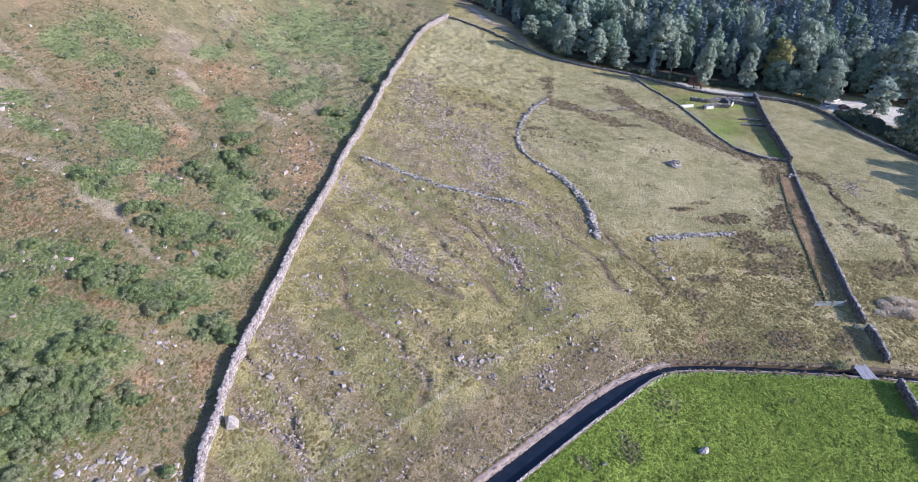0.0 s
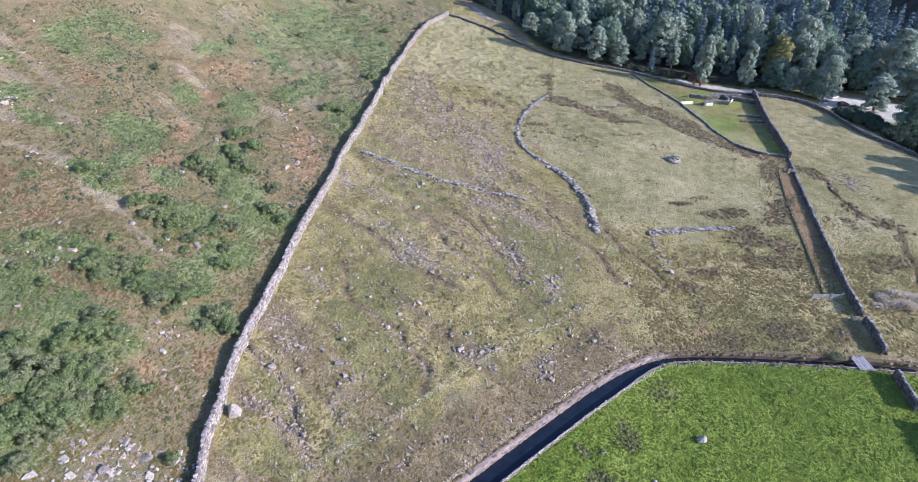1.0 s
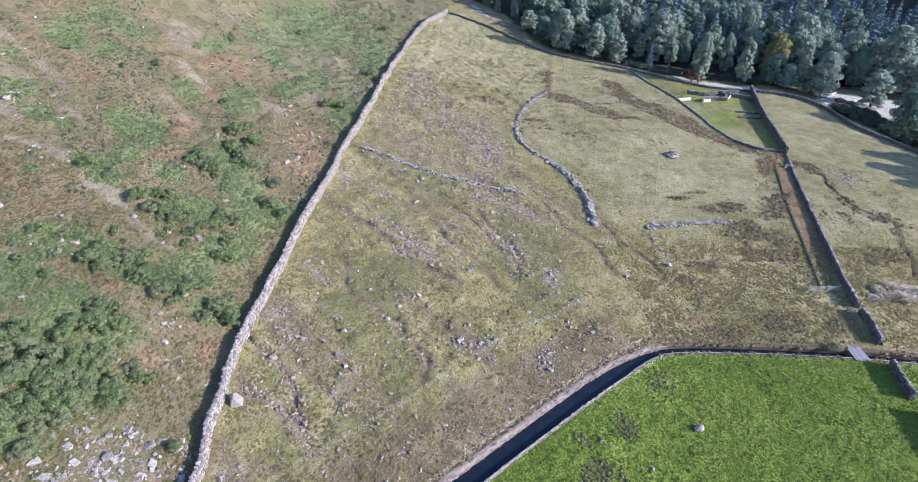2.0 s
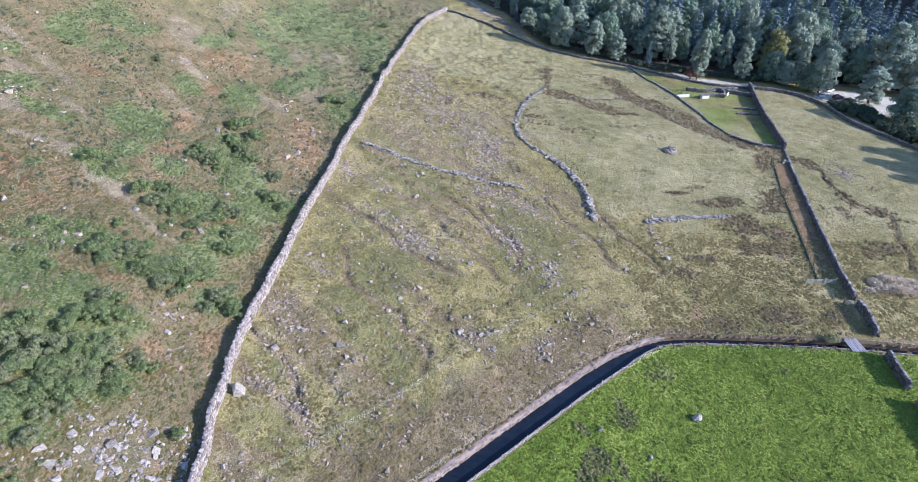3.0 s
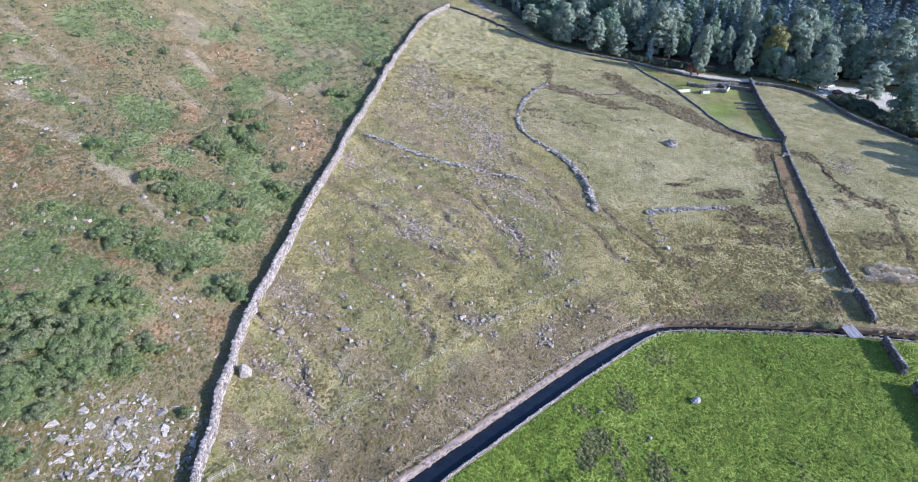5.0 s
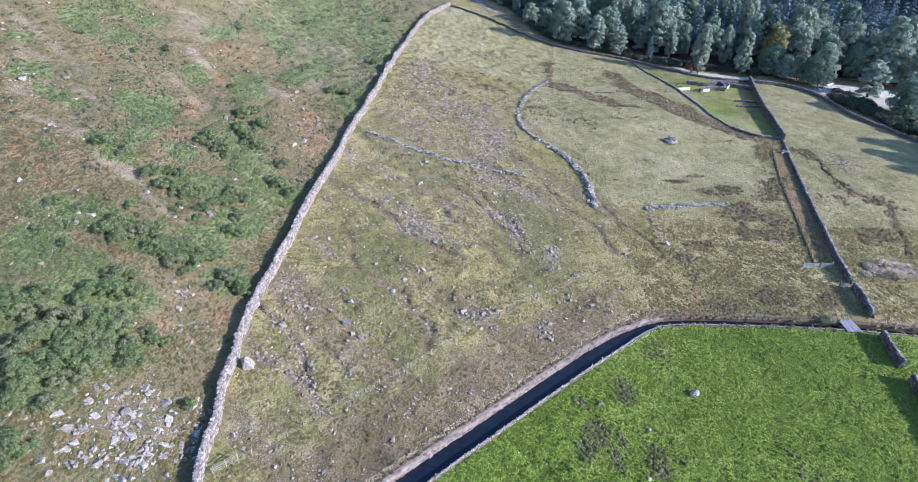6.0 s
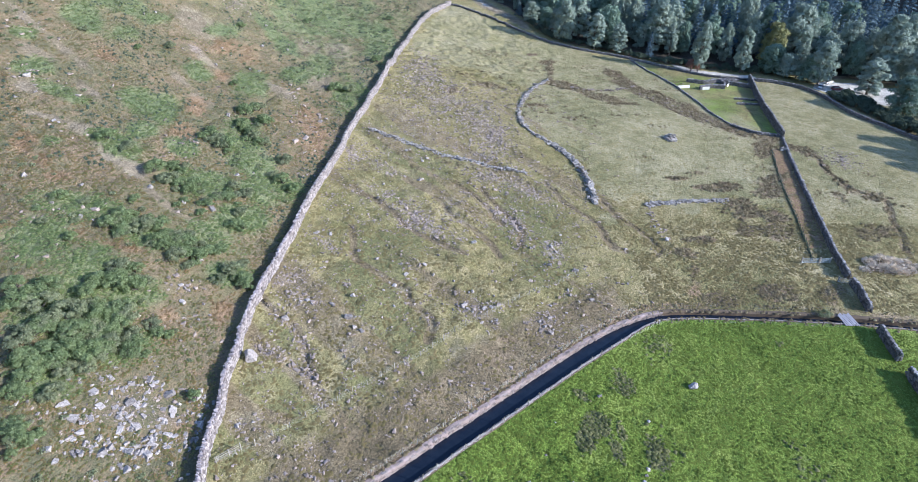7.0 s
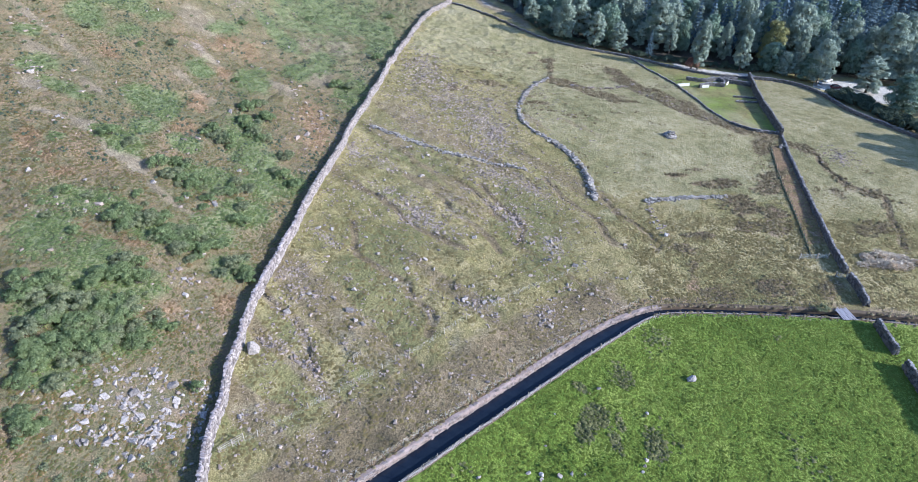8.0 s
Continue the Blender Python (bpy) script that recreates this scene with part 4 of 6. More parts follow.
def stones_at(x, y, size, seed, lift=None):
    """Rough stones half bedded in the ground, as joined arrays."""
    r = np.random.default_rng(seed)
    out = []
    z = height(x, y) + (0 if lift is None else lift)
    for k in range(4):
        pick = np.arange(len(x)) % 4 == k
        if not pick.any():
            continue
        s = size[pick][:, None] * r.uniform(0.6, 1.45, (pick.sum(), 3)) * (1.15, 0.8, 0.55)
        p = np.column_stack([x[pick], y[pick], z[pick] + s[:, 2] * 0.25])
        out.append(scattered(PEBBLES[k][0], PEBBLES[k][1], p, r.uniform(0, 6.3, len(p)), s, r.normal(0, 0.35, (len(p), 2))))
    return joined(out)


def tumbled_wall(pts, width, tall, per_metre, size, label, seed):
    r = np.random.default_rng(seed)
    q, t = resample(pts, 0.25)
    n = int(len(q) * 0.25 * per_metre)
    i = r.integers(0, len(q), n)
    density = value_noise(q[:, 0], q[:, 1], 7.0, seed, 2)
    i = i[r.uniform(0.15, 0.75, n) < density[i] + 0.12]
    off = r.normal(0, width / 2, len(i))
    p = q[i] + np.stack([-t[i, 1], t[i, 0]], 1) * off[:, None] + r.normal(0, 0.15, (len(i), 2))
    lift = tall * np.exp(-(off / width * 1.6) ** 2) * r.uniform(0.1, 1.0, len(i))
    ob = new("tumbled_wall", mesh("tumbled_wall", *stones_at(p[:, 0], p[:, 1], size * r.lognormal(0, 0.35, len(i)), seed, lift), M_RUIN if tall > 0.25 else M_ROCK))
    tagged(ob, label, "ruined wall", "tumbled walls")


tumbled_wall(RUIN_A, 0.6, 0.45, 16, 0.25, "tumbled line of grey stones winding down the pasture", 21)
tumbled_wall(RUIN_A[5:], 0.95, 0.65, 16, 0.28, "taller stretch of a tumbled stone wall in the pasture", 22)
tumbled_wall(RUIN_B, 0.6, 0.45, 18, 0.23, "low collapsed wall crossing the stony slope", 23)
tumbled_wall(RUIN_C, 0.9, 0.35, 22, 0.24, "short straight row of pale loose stones", 24)
tumbled_wall(RUIN_C2, 1.1, 0.1, 3, 0.24, "few scattered stones leading from the stone row", 25)
tumbled_wall([(38, 197), (50, 196), (62, 204)], 1.4, 0.2, 5, 0.28, "thin line of stones beside brown rushes", 26)
tumbled_wall([(62, 196), (68, 184), (75, 173.5), (84, 165)], 4.0, 0.1, 4, 0.2, "stone litter below the paddock wall", 27)
tumbled_wall([(-33.3, 63.2), (-31.7, 61.6), (-27.7, 59.4), (-23.7, 57.2)], 1.1, 0.1, 11, 0.18, "band of small stones running down from the boulder", 28)
tumbled_wall([(-34, 72.2), (-30.9, 69.3), (-27.5, 66.6), (-25.3, 63.0), (-23.6, 59.0), (-22.5, 54.6), (-20.5, 50)], 1.2, 0.1, 7, 0.15, "stony gully with small pale rocks", 33)


def stone_heap(x, y, radius, n, label, seed):
    r = np.random.default_rng(seed)
    d, a = radius * np.sqrt(r.uniform(0, 1, n)), r.uniform(0, 6.3, n)
    px, py = x + d * np.cos(a) * 1.05, y + d * np.sin(a)
    ob = new("stone_heap", mesh("stone_heap", *stones_at(px, py, 0.3 * r.lognormal(0, 0.25, n), seed, 1.9 * (1 - d / radius) * r.uniform(0.3, 1, n)), M_RUIN))
    tagged(ob, label, "stone heap")


stone_heap(60.4, 154.5, 1.75, 190, "heap of grey clearance stones in the pasture", 31)
stone_heap(93, 152.5, 0.7, 12, "little pile of white stones near the wall corner", 32)

M_ROCK_PIECE = rock_material("boulder_rock", (0.140, 0.121, 0.113), (0.335, 0.297, 0.281), (0.530, 0.478, 0.458))
M_PALE_ROCK = rock_material("whitish_rock", (0.205, 0.188, 0.190), (0.410, 0.385, 0.390), (0.600, 0.560, 0.565))


def worn_rock(seed):
    """A blunt many-sided rock: the hull of points on an uneven ball."""
    r = np.random.default_rng(seed)
    p = r.normal(0, 1, (22, 3))
    p = p / np.linalg.norm(p, axis=1)[:, None] * r.uniform(0.82, 1.1, (22, 1))
    bm = bmesh.new()
    for q in p:
        bm.verts.new(q)
    hull = bmesh.ops.convex_hull(bm, input=bm.verts)
    bmesh.ops.delete(bm, geom=list({v for v in hull["geom_interior"] + hull["geom_unused"] if isinstance(v, bmesh.types.BMVert)}), context="VERTS")
    bm.verts.index_update()
    v, f = np.array([q.co for q in bm.verts]), np.array([[q.index for q in t.verts] for t in bm.faces])
    bm.free()
    return v, f


WHITE_BOULDERS = [mesh("boulder", *worn_rock(70 + k), M_PALE_ROCK) for k in range(3)]
BOULDERS = [mesh("boulder", *rock(12, 0.09, 80 + k, 0.42), M_ROCK_PIECE) for k in range(9)]


def boulder(x, y, size, label, k=0, flat=0.75, white=False):
    ob = new("boulder", WHITE_BOULDERS[k % 3] if white else BOULDERS[k % 9])
    z = float(height(x, y))
    ob.matrix_basis = Matrix.LocRotScale((x, y, z + size * flat * 0.3), Euler((0.3 * (k % 3 - 1), 0.25 * (k % 4 - 1.5), k * 1.7)), (size, size * (0.62 + 0.09 * (k % 4)), size * flat))
    tagged(ob, label, "boulder", "boulders on the slopes")




def leaning_block(x, y):
    """A split block taller than a man, leaning towards the wall."""
    bm = bmesh.new()
    for q in ((-0.8, -0.9, -0.3), (0.75, -0.85, -0.3), (0.8, 0.75, -0.3), (-0.75, 0.8, -0.3), (-0.85, -0.75, 0.75), (0.45, -0.95, 0.85), (0.5, 0.8, 1.55), (-0.62, 0.82, 1.7), (-0.05, 0.2, 2.3), (-0.3, -0.35, 1.75), (1.12, 0.15, 0.45), (0.62, -0.15, 1.5)):
        bm.verts.new(q)
    bmesh.ops.convex_hull(bm, input=bm.verts)
    bmesh.ops.bevel(bm, geom=list(bm.edges), offset=0.09, segments=1, affect="EDGES", profile=0.5)
    bmesh.ops.triangulate(bm, faces=list(bm.faces))
    bm.verts.index_update()
    me = mesh("boulder", np.array([q.co for q in bm.verts]), np.array([[q.index for q in t.verts] for t in bm.faces]), M_ROCK_PIECE)
    bm.free()
    ob = new("boulder", me)
    ob.matrix_basis = Matrix.LocRotScale((x, y, float(height(x, y)) - 0.1), Euler((0, 0, 0.45)), (1.02, 0.95, 0.88))
    tagged(ob, "large pale boulder standing beside the long wall", "boulder", "boulders on the slopes")


leaning_block(-33.1, 59.2)
boulder(37.4, 59.8, 1.0, "single whitish boulder in the green meadow", 4, 0.8, True)
PASTURE_ROCKS_1 = [(-29.8, 94.8, 0.76), (-27.1, 95.3, 0.51), (-28.7, 96.2, 0.38), (-16.9, 88.6, 0.54), (-12.1, 87.5, 0.36), (-13.8, 88.1, 0.36), (-10.9, 84.0, 0.47), (-7.4, 87.5, 0.48), (-5.7, 84.7, 0.41), (-20.7, 90.8, 0.43), (-12.8, 80.8, 0.51), (-13.8, 81.7, 0.29), (-19.8, 76.2, 0.67), (-19.8, 70.7, 0.75), (-18.7, 71.2, 0.32), (-18.5, 68.5, 0.42), (-17.2, 67.6, 0.52), (-30.1, 68.9, 0.75), (-31.7, 69.4, 0.27), (-27.4, 74.0, 0.44), (-26.4, 73.0, 0.33), (-28.4, 73.2, 0.39), (-23.1, 73.6, 0.38), (-33.1, 82.3, 0.41), (-14.6, 78.8, 0.28), (-12.3, 74.9, 0.33), (0.3, 76.7, 0.56), (-1.2, 76.7, 0.33), (0.8, 75.7, 0.33), (-1.8, 74.8, 0.33), (-3.7, 76.0, 0.28), (-1.7, 83.6, 0.29)]
PASTURE_ROCKS_2 = [(0.3, 80.6, 0.29), (-4.9, 91.4, 0.31), (-15.5, 93.8, 0.31), (-20.0, 94.3, 0.31), (-10.4, 79.6, 0.34), (2.4, 96.7, 0.57), (14.4, 97.1, 0.52), (13.6, 97.8, 0.32), (18.9, 98.4, 0.52), (19.8, 96.4, 0.58), (18.1, 97.2, 0.32), (18.6, 93.8, 0.38), (17.7, 91.1, 0.62), (16.8, 91.6, 0.31), (23.0, 90.2, 0.56), (21.1, 88.5, 0.31), (1.9, 80.9, 0.52), (1.1, 80.5, 0.34), (5.8, 79.8, 0.40), (0.0, 76.0, 0.44), (1.0, 75.4, 0.33), (1.7, 74.8, 0.27), (3.9, 75.9, 0.50), (5.2, 76.3, 0.39), (3.3, 72.1, 0.49), (5.1, 72.7, 0.33), (6.1, 73.0, 0.27), (20.7, 82.2, 0.53), (20.4, 83.7, 0.36), (24.6, 81.2, 0.53), (16.4, 78.5, 0.40), (14.8, 78.9, 0.29)]
PASTURE_ROCKS_3 = [(22.1, 80.2, 0.29), (15.7, 74.9, 0.56), (14.6, 72.2, 0.49), (15.4, 70.8, 0.55), (16.0, 71.7, 0.38), (13.8, 73.5, 0.33), (19.2, 76.8, 0.29), (32.9, 86.9, 0.31), (44.3, 106.6, 0.36), (44.2, 109.1, 0.44), (45.3, 108.3, 0.29), (21.6, 103.3, 0.34), (35.3, 99.3, 0.41), (-10.1, 131.0, 0.70), (-9.1, 132.3, 0.47), (-10.4, 121.5, 0.59), (-9.6, 122.3, 0.44), (-5.6, 128.2, 0.38), (-18.6, 117.7, 0.36), (-19.2, 111.2, 0.49), (-13.8, 122.0, 0.37), (-14.5, 135.6, 0.40)]
FELL_ROCKS_1 = [(-56.9, 130.6, 0.80), (-37.9, 143.7, 0.84), (-36.8, 146.0, 0.51), (-48.4, 107.2, 0.56), (-45.9, 110.2, 0.42), (-82.3, 106.0, 0.44), (-81.4, 106.0, 0.30), (-79.0, 88.0, 0.60), (-78.6, 88.0, 0.33), (-69.9, 89.1, 0.39), (-65.9, 80.1, 0.49), (-64.0, 79.9, 0.37), (-71.3, 82.0, 0.38), (-59.8, 93.1, 0.91), (-53.8, 92.4, 0.45), (-48.9, 93.0, 0.83), (-49.8, 93.7, 0.39), (-46.3, 78.0, 0.70), (-46.9, 70.5, 0.44), (-46.2, 70.2, 0.39), (-45.4, 69.9, 0.33), (-45.6, 67.2, 0.49), (-42.6, 67.9, 0.43), (-41.3, 66.3, 0.27), (-42.4, 64.6, 0.27), (-92.6, 117.7, 0.81), (-89.0, 113.4, 0.47), (-91.0, 109.9, 0.39), (-85.5, 160.8, 0.58), (-84.1, 164.6, 0.49), (-99.9, 146.6, 0.47), (-102.2, 138.4, 0.45)]
FELL_ROCKS_2 = [(-66.5, 154.2, 0.46), (-65.3, 162.7, 0.38), (-60.8, 177.6, 0.61), (-59.3, 159.6, 0.74), (-57.3, 160.5, 0.47), (-63.6, 194.5, 0.65), (-50.8, 194.4, 0.54), (-54.4, 182.3, 0.51)]
SCREE_ROCKS_1 = [(-43.4, 50.7, 0.55), (-45.2, 49.5, 0.35), (-41.3, 49.5, 0.79), (-42.4, 50.0, 0.40), (-44.9, 46.5, 0.68), (-47.7, 44.8, 0.58), (-48.5, 45.4, 0.29), (-45.6, 45.2, 0.43), (-43.4, 46.7, 0.44), (-40.2, 47.5, 0.68), (-39.7, 48.4, 0.44), (-41.2, 47.0, 0.44), (-49.2, 42.1, 0.48), (-48.4, 41.7, 0.38), (-47.8, 42.6, 0.57), (-48.1, 40.4, 0.57), (-43.0, 43.4, 0.76), (-44.4, 44.3, 0.34), (-42.8, 45.0, 0.58), (-43.8, 43.6, 0.38), (-44.5, 42.8, 0.28), (-45.3, 42.1, 0.28), (-39.5, 43.3, 0.43), (-37.5, 44.1, 0.43), (-41.1, 43.3, 0.38), (-41.5, 41.9, 0.56), (-42.0, 40.7, 0.47), (-45.9, 40.3, 0.56), (-45.3, 39.9, 0.37), (-43.2, 40.6, 0.37), (-44.2, 40.4, 0.23), (-40.3, 39.8, 0.70)]
SCREE_ROCKS_2 = [(-40.1, 41.1, 0.42), (-41.6, 39.7, 0.46), (-39.5, 40.4, 0.37), (-50.1, 37.2, 0.65), (-48.6, 35.9, 0.51), (-48.5, 37.4, 0.32), (-46.7, 37.7, 0.46), (-45.9, 38.2, 0.37), (-41.7, 37.2, 0.59), (-42.4, 37.3, 0.32), (-37.5, 39.3, 0.51), (-42.3, 35.8, 0.45), (-40.8, 35.0, 0.41), (-36.8, 42.1, 0.42), (-55.1, 39.9, 0.38), (-53.1, 41.4, 0.29), (-50.7, 42.5, 0.34), (-39.9, 46.5, 0.39), (-38.9, 45.8, 0.43), (-38.5, 47.8, 0.24), (-42.8, 34.5, 0.27), (-49.3, 38.7, 0.28), (-43.9, 48.6, 0.34), (-44.1, 47.0, 0.29)]
MEADOW_ROCKS = [(21.4, 56.6, 0.46), (28.1, 52.1, 0.36), (11.7, 45.5, 0.23), (2.0, 39.5, 0.40), (8.8, 40.7, 0.36), (10.6, 40.7, 0.50), (10.5, 39.9, 0.31), (13.1, 40.4, 0.41), (14.8, 40.9, 0.37), (13.7, 51.0, 0.19), (16.6, 40.7, 0.18), (25.8, 43.5, 0.38), (25.3, 42.5, 0.43), (24.8, 41.6, 0.33), (26.3, 44.1, 0.24)]
for k, (x, y, s) in enumerate(PASTURE_ROCKS_1 + PASTURE_ROCKS_2 + PASTURE_ROCKS_3):
    boulder(x, y, s, "weathered grey boulder lying in rough pasture" if s > 0.45 else "small pale rock bedded in rough pasture", k, 0.7)
for k, (x, y, s) in enumerate(FELL_ROCKS_1 + FELL_ROCKS_2):
    boulder(x, y, s, "pale boulder showing through the bracken slope", k + 1, 0.7)
for k, (x, y, s) in enumerate(SCREE_ROCKS_1 + SCREE_ROCKS_2):
    boulder(x, y, s, "pale angular boulder of the scree below the fell", k + 2, 0.6)
for k, (x, y, s) in enumerate(MEADOW_ROCKS):
    boulder(x, y, s, "small whitish rock lying in the green meadow", k, 0.7, k % 4 == 1)
boulder(45.4, 103.8, 0.7, "white boulder at the end of a row of stones", 3, 0.75, True)


SCREE_STONES = [mesh("scree_stone", *rock(4, 0.0, 110 + k, 0.6), M_ROCK_PIECE) for k in range(6)]


def scree():
    """Loose stones: thick on the screes, thin over the pasture and the fell."""
    r = np.random.default_rng(44)
    x, y, s = [], [], []
    for cx, cy, rx, ry, a in SCREES + SCREES_2:
        n = int(30 + (8 if cx < -36 else 34 if cy < 112 else 24) * rx * ry / (1 + 0.0035 * rx * ry))
        u, v = r.normal(0, 0.85, n) * rx, r.normal(0, 0.85, n) * ry
        c, q = math.cos(radians(a)), math.sin(radians(a))
        x.append(cx + u * c - v * q)
        y.append(cy + u * q + v * c)
        s.append(np.minimum((0.1 + 0.00025 * cy) * r.lognormal(0, 0.5, n), 0.4))
    n = 21000
    px, py = r.uniform(-34, 45, n), r.uniform(38, 190, n)
    keep = r.uniform(0, 1, n) < smooth(value_noise(px, py, 11, 17, 3), 0.38, 0.6) * smooth(px, 42, 10) + 0.05
    px, py = np.repeat(px[keep][::3], 3), np.repeat(py[keep][::3], 3)  # stones keep together in small groups
    x.append(r.normal(px, 0.45)), y.append(r.normal(py, 0.35)), s.append(np.minimum(0.1 * r.lognormal(0, 0.6, len(px)), 0.3))
    n = 700
    px, py = r.uniform(-100, -36, n), r.uniform(32, 240, n)
    keep = r.uniform(0, 1, n) < smooth(value_noise(px, py, 13, 18, 3), 0.5, 0.68)
    x.append(px[keep]), y.append(py[keep]), s.append(0.2 * r.lognormal(0, 0.45, keep.sum()))
    for cx, cy, rx, ry, n in ((-41, 138, 4, 9, 70), (-46, 152, 4, 5, 40), (-46, 70, 3, 2, 30), (-62, 82, 4, 2, 25), (-70, 80, 3, 3, 25), (-37, 120, 2, 8, 30), (-93, 119, 5, 3, 40), (-60, 112, 3, 6, 25), (-100, 135, 5, 3, 30), (-44, 62, 4, 3, 25)):
        x.append(r.normal(cx, rx * 0.7, n)), y.append(r.normal(cy, ry * 0.7, n)), s.append(0.24 * r.lognormal(0, 0.5, n))
    loose = len(x)
    # the boulder field by the wall: stones lie in clusters
    n = 80
    cx, cy = r.normal(-43.5, 4.6, n), r.normal(43.5, 4.6, n)
    for k in range(n):
        m = int(r.uniform(3, 9))
        x.append(r.normal(cx[k], 0.75, m)), y.append(r.normal(cy[k], 0.65, m)), s.append(0.23 * r.lognormal(0, 0.4, m))
    heap = np.concatenate([np.full(len(q), i >= loose) for i, q in enumerate(x)])
    x, y, s = np.concatenate(x), np.concatenate(y), np.concatenate(s)
    d, fx, fy = along(BECK, x, y)
    wall, _, _ = along(LEFT_WALL, x, y)
    ok = (d > 3) & (wall > 1.0) & ~((y < fy) & (x > -40))
    single = ok & heap & (s > 0.2)
    for k, i in enumerate(np.flatnonzero(single)[:290]):
        stone = new("scree_stone", SCREE_STONES[k % 6])
        stone.matrix_basis = Matrix.LocRotScale((x[i], y[i], float(height(x[i], y[i])) + s[i] * 0.02), Euler((r.normal(0, 0.3), r.normal(0, 0.3), r.uniform(0, 6.3))), (s[i] * r.uniform(1.0, 1.5), s[i] * r.uniform(0.75, 1.1), s[i] * r.uniform(0.45, 0.8)))
        tagged(stone, "pale angular stone lying in the scree below the fell" if s[i] > 0.3 else "small pale stone lying in the scree below the fell", "stone", "stones of the scree")
        ok[i] = False
    ob = new("loose_stones", mesh("loose_stones", *stones_at(x[ok], y[ok], s[ok], 45), M_ROCK))
    tagged(ob, "loose pale stones strewn over pasture and fell", "stones", kind="stuff")


scree()


# ---- low growth ----
def tuft(blades, spread, seed):
    """A tuft of pointed blades, about 1 high."""
    r = np.random.default_rng(seed)
    v, f = [], []
    for k in range(blades):
        a = 6.283 * k / blades + r.uniform(-0.3, 0.3)
        c, s = math.cos(a), math.sin(a)
        w, o = r.uniform(0.28, 0.42), r.uniform(0.0, 0.15)
        i = len(v)
        v += [(c * o - s * w, s * o + c * w, -0.15), (c * o + s * w, s * o - c * w, -0.15), (c * spread, s * spread, r.uniform(0.65, 1.0))]
        f.append((i, i + 1, i + 2))
    return np.array(v), np.array(f)


def mound(seed, sides=6):
    """A ragged low mound of grass."""
    r = np.random.default_rng(seed)
    v = [(r.normal(0, 0.12), r.normal(0, 0.12), 1.0)]
    v += [(math.cos(6.283 * k / sides) * q, math.sin(6.283 * k / sides) * q, -0.2) for k, q in enumerate(r.uniform(0.7, 1.25, sides))]
    return np.array(v), np.array([(0, k + 1, (k + 1) % sides + 1) for k in range(sides)])


def frond_tuft(fronds, seed):
    """A plant of fronds that arch outwards from its top."""
    r = np.random.default_rng(seed)
    v, f = [], []
    for k in range(fronds):
        a = 6.283 * k / fronds + r.uniform(-0.4, 0.4)
        c, s = math.cos(a), math.sin(a)
        h, w = r.uniform(0.55, 0.9), r.uniform(0.26, 0.4)
        i = len(v)
        v += [(0, 0, h * 0.85), (c * 0.5 - s * w, s * 0.5 + c * w, h), (c * 0.5 + s * w, s * 0.5 - c * w, h * 0.95), (c * 1.05, s * 1.05, h * 0.45)]
        f += [(i, i + 1, i + 2), (i + 1, i + 3, i + 2)]
    return np.array(v), np.array(f)


def growth(name, label, category, templates, material, x, y, size, tall, seed):
    r = np.random.default_rng(seed)
    out = []
    z = height(x, y)
    for k, (tv, tf) in enumerate(templates):
        pick = np.arange(len(x)) % len(templates) == k
        n = pick.sum()
        s = size[pick][:, None] * np.column_stack([np.ones(n), np.ones(n), tall * r.uniform(0.7, 1.3, n)])
        out.append(scattered(tv, tf, np.column_stack([x[pick], y[pick], z[pick]]), r.uniform(0, 6.3, n), s))
    me = mesh(name, *joined(out), material)
    me.polygons.foreach_set("use_smooth", np.ones(len(me.polygons), bool))
    tagged(new(name, me), label, category, kind="stuff")


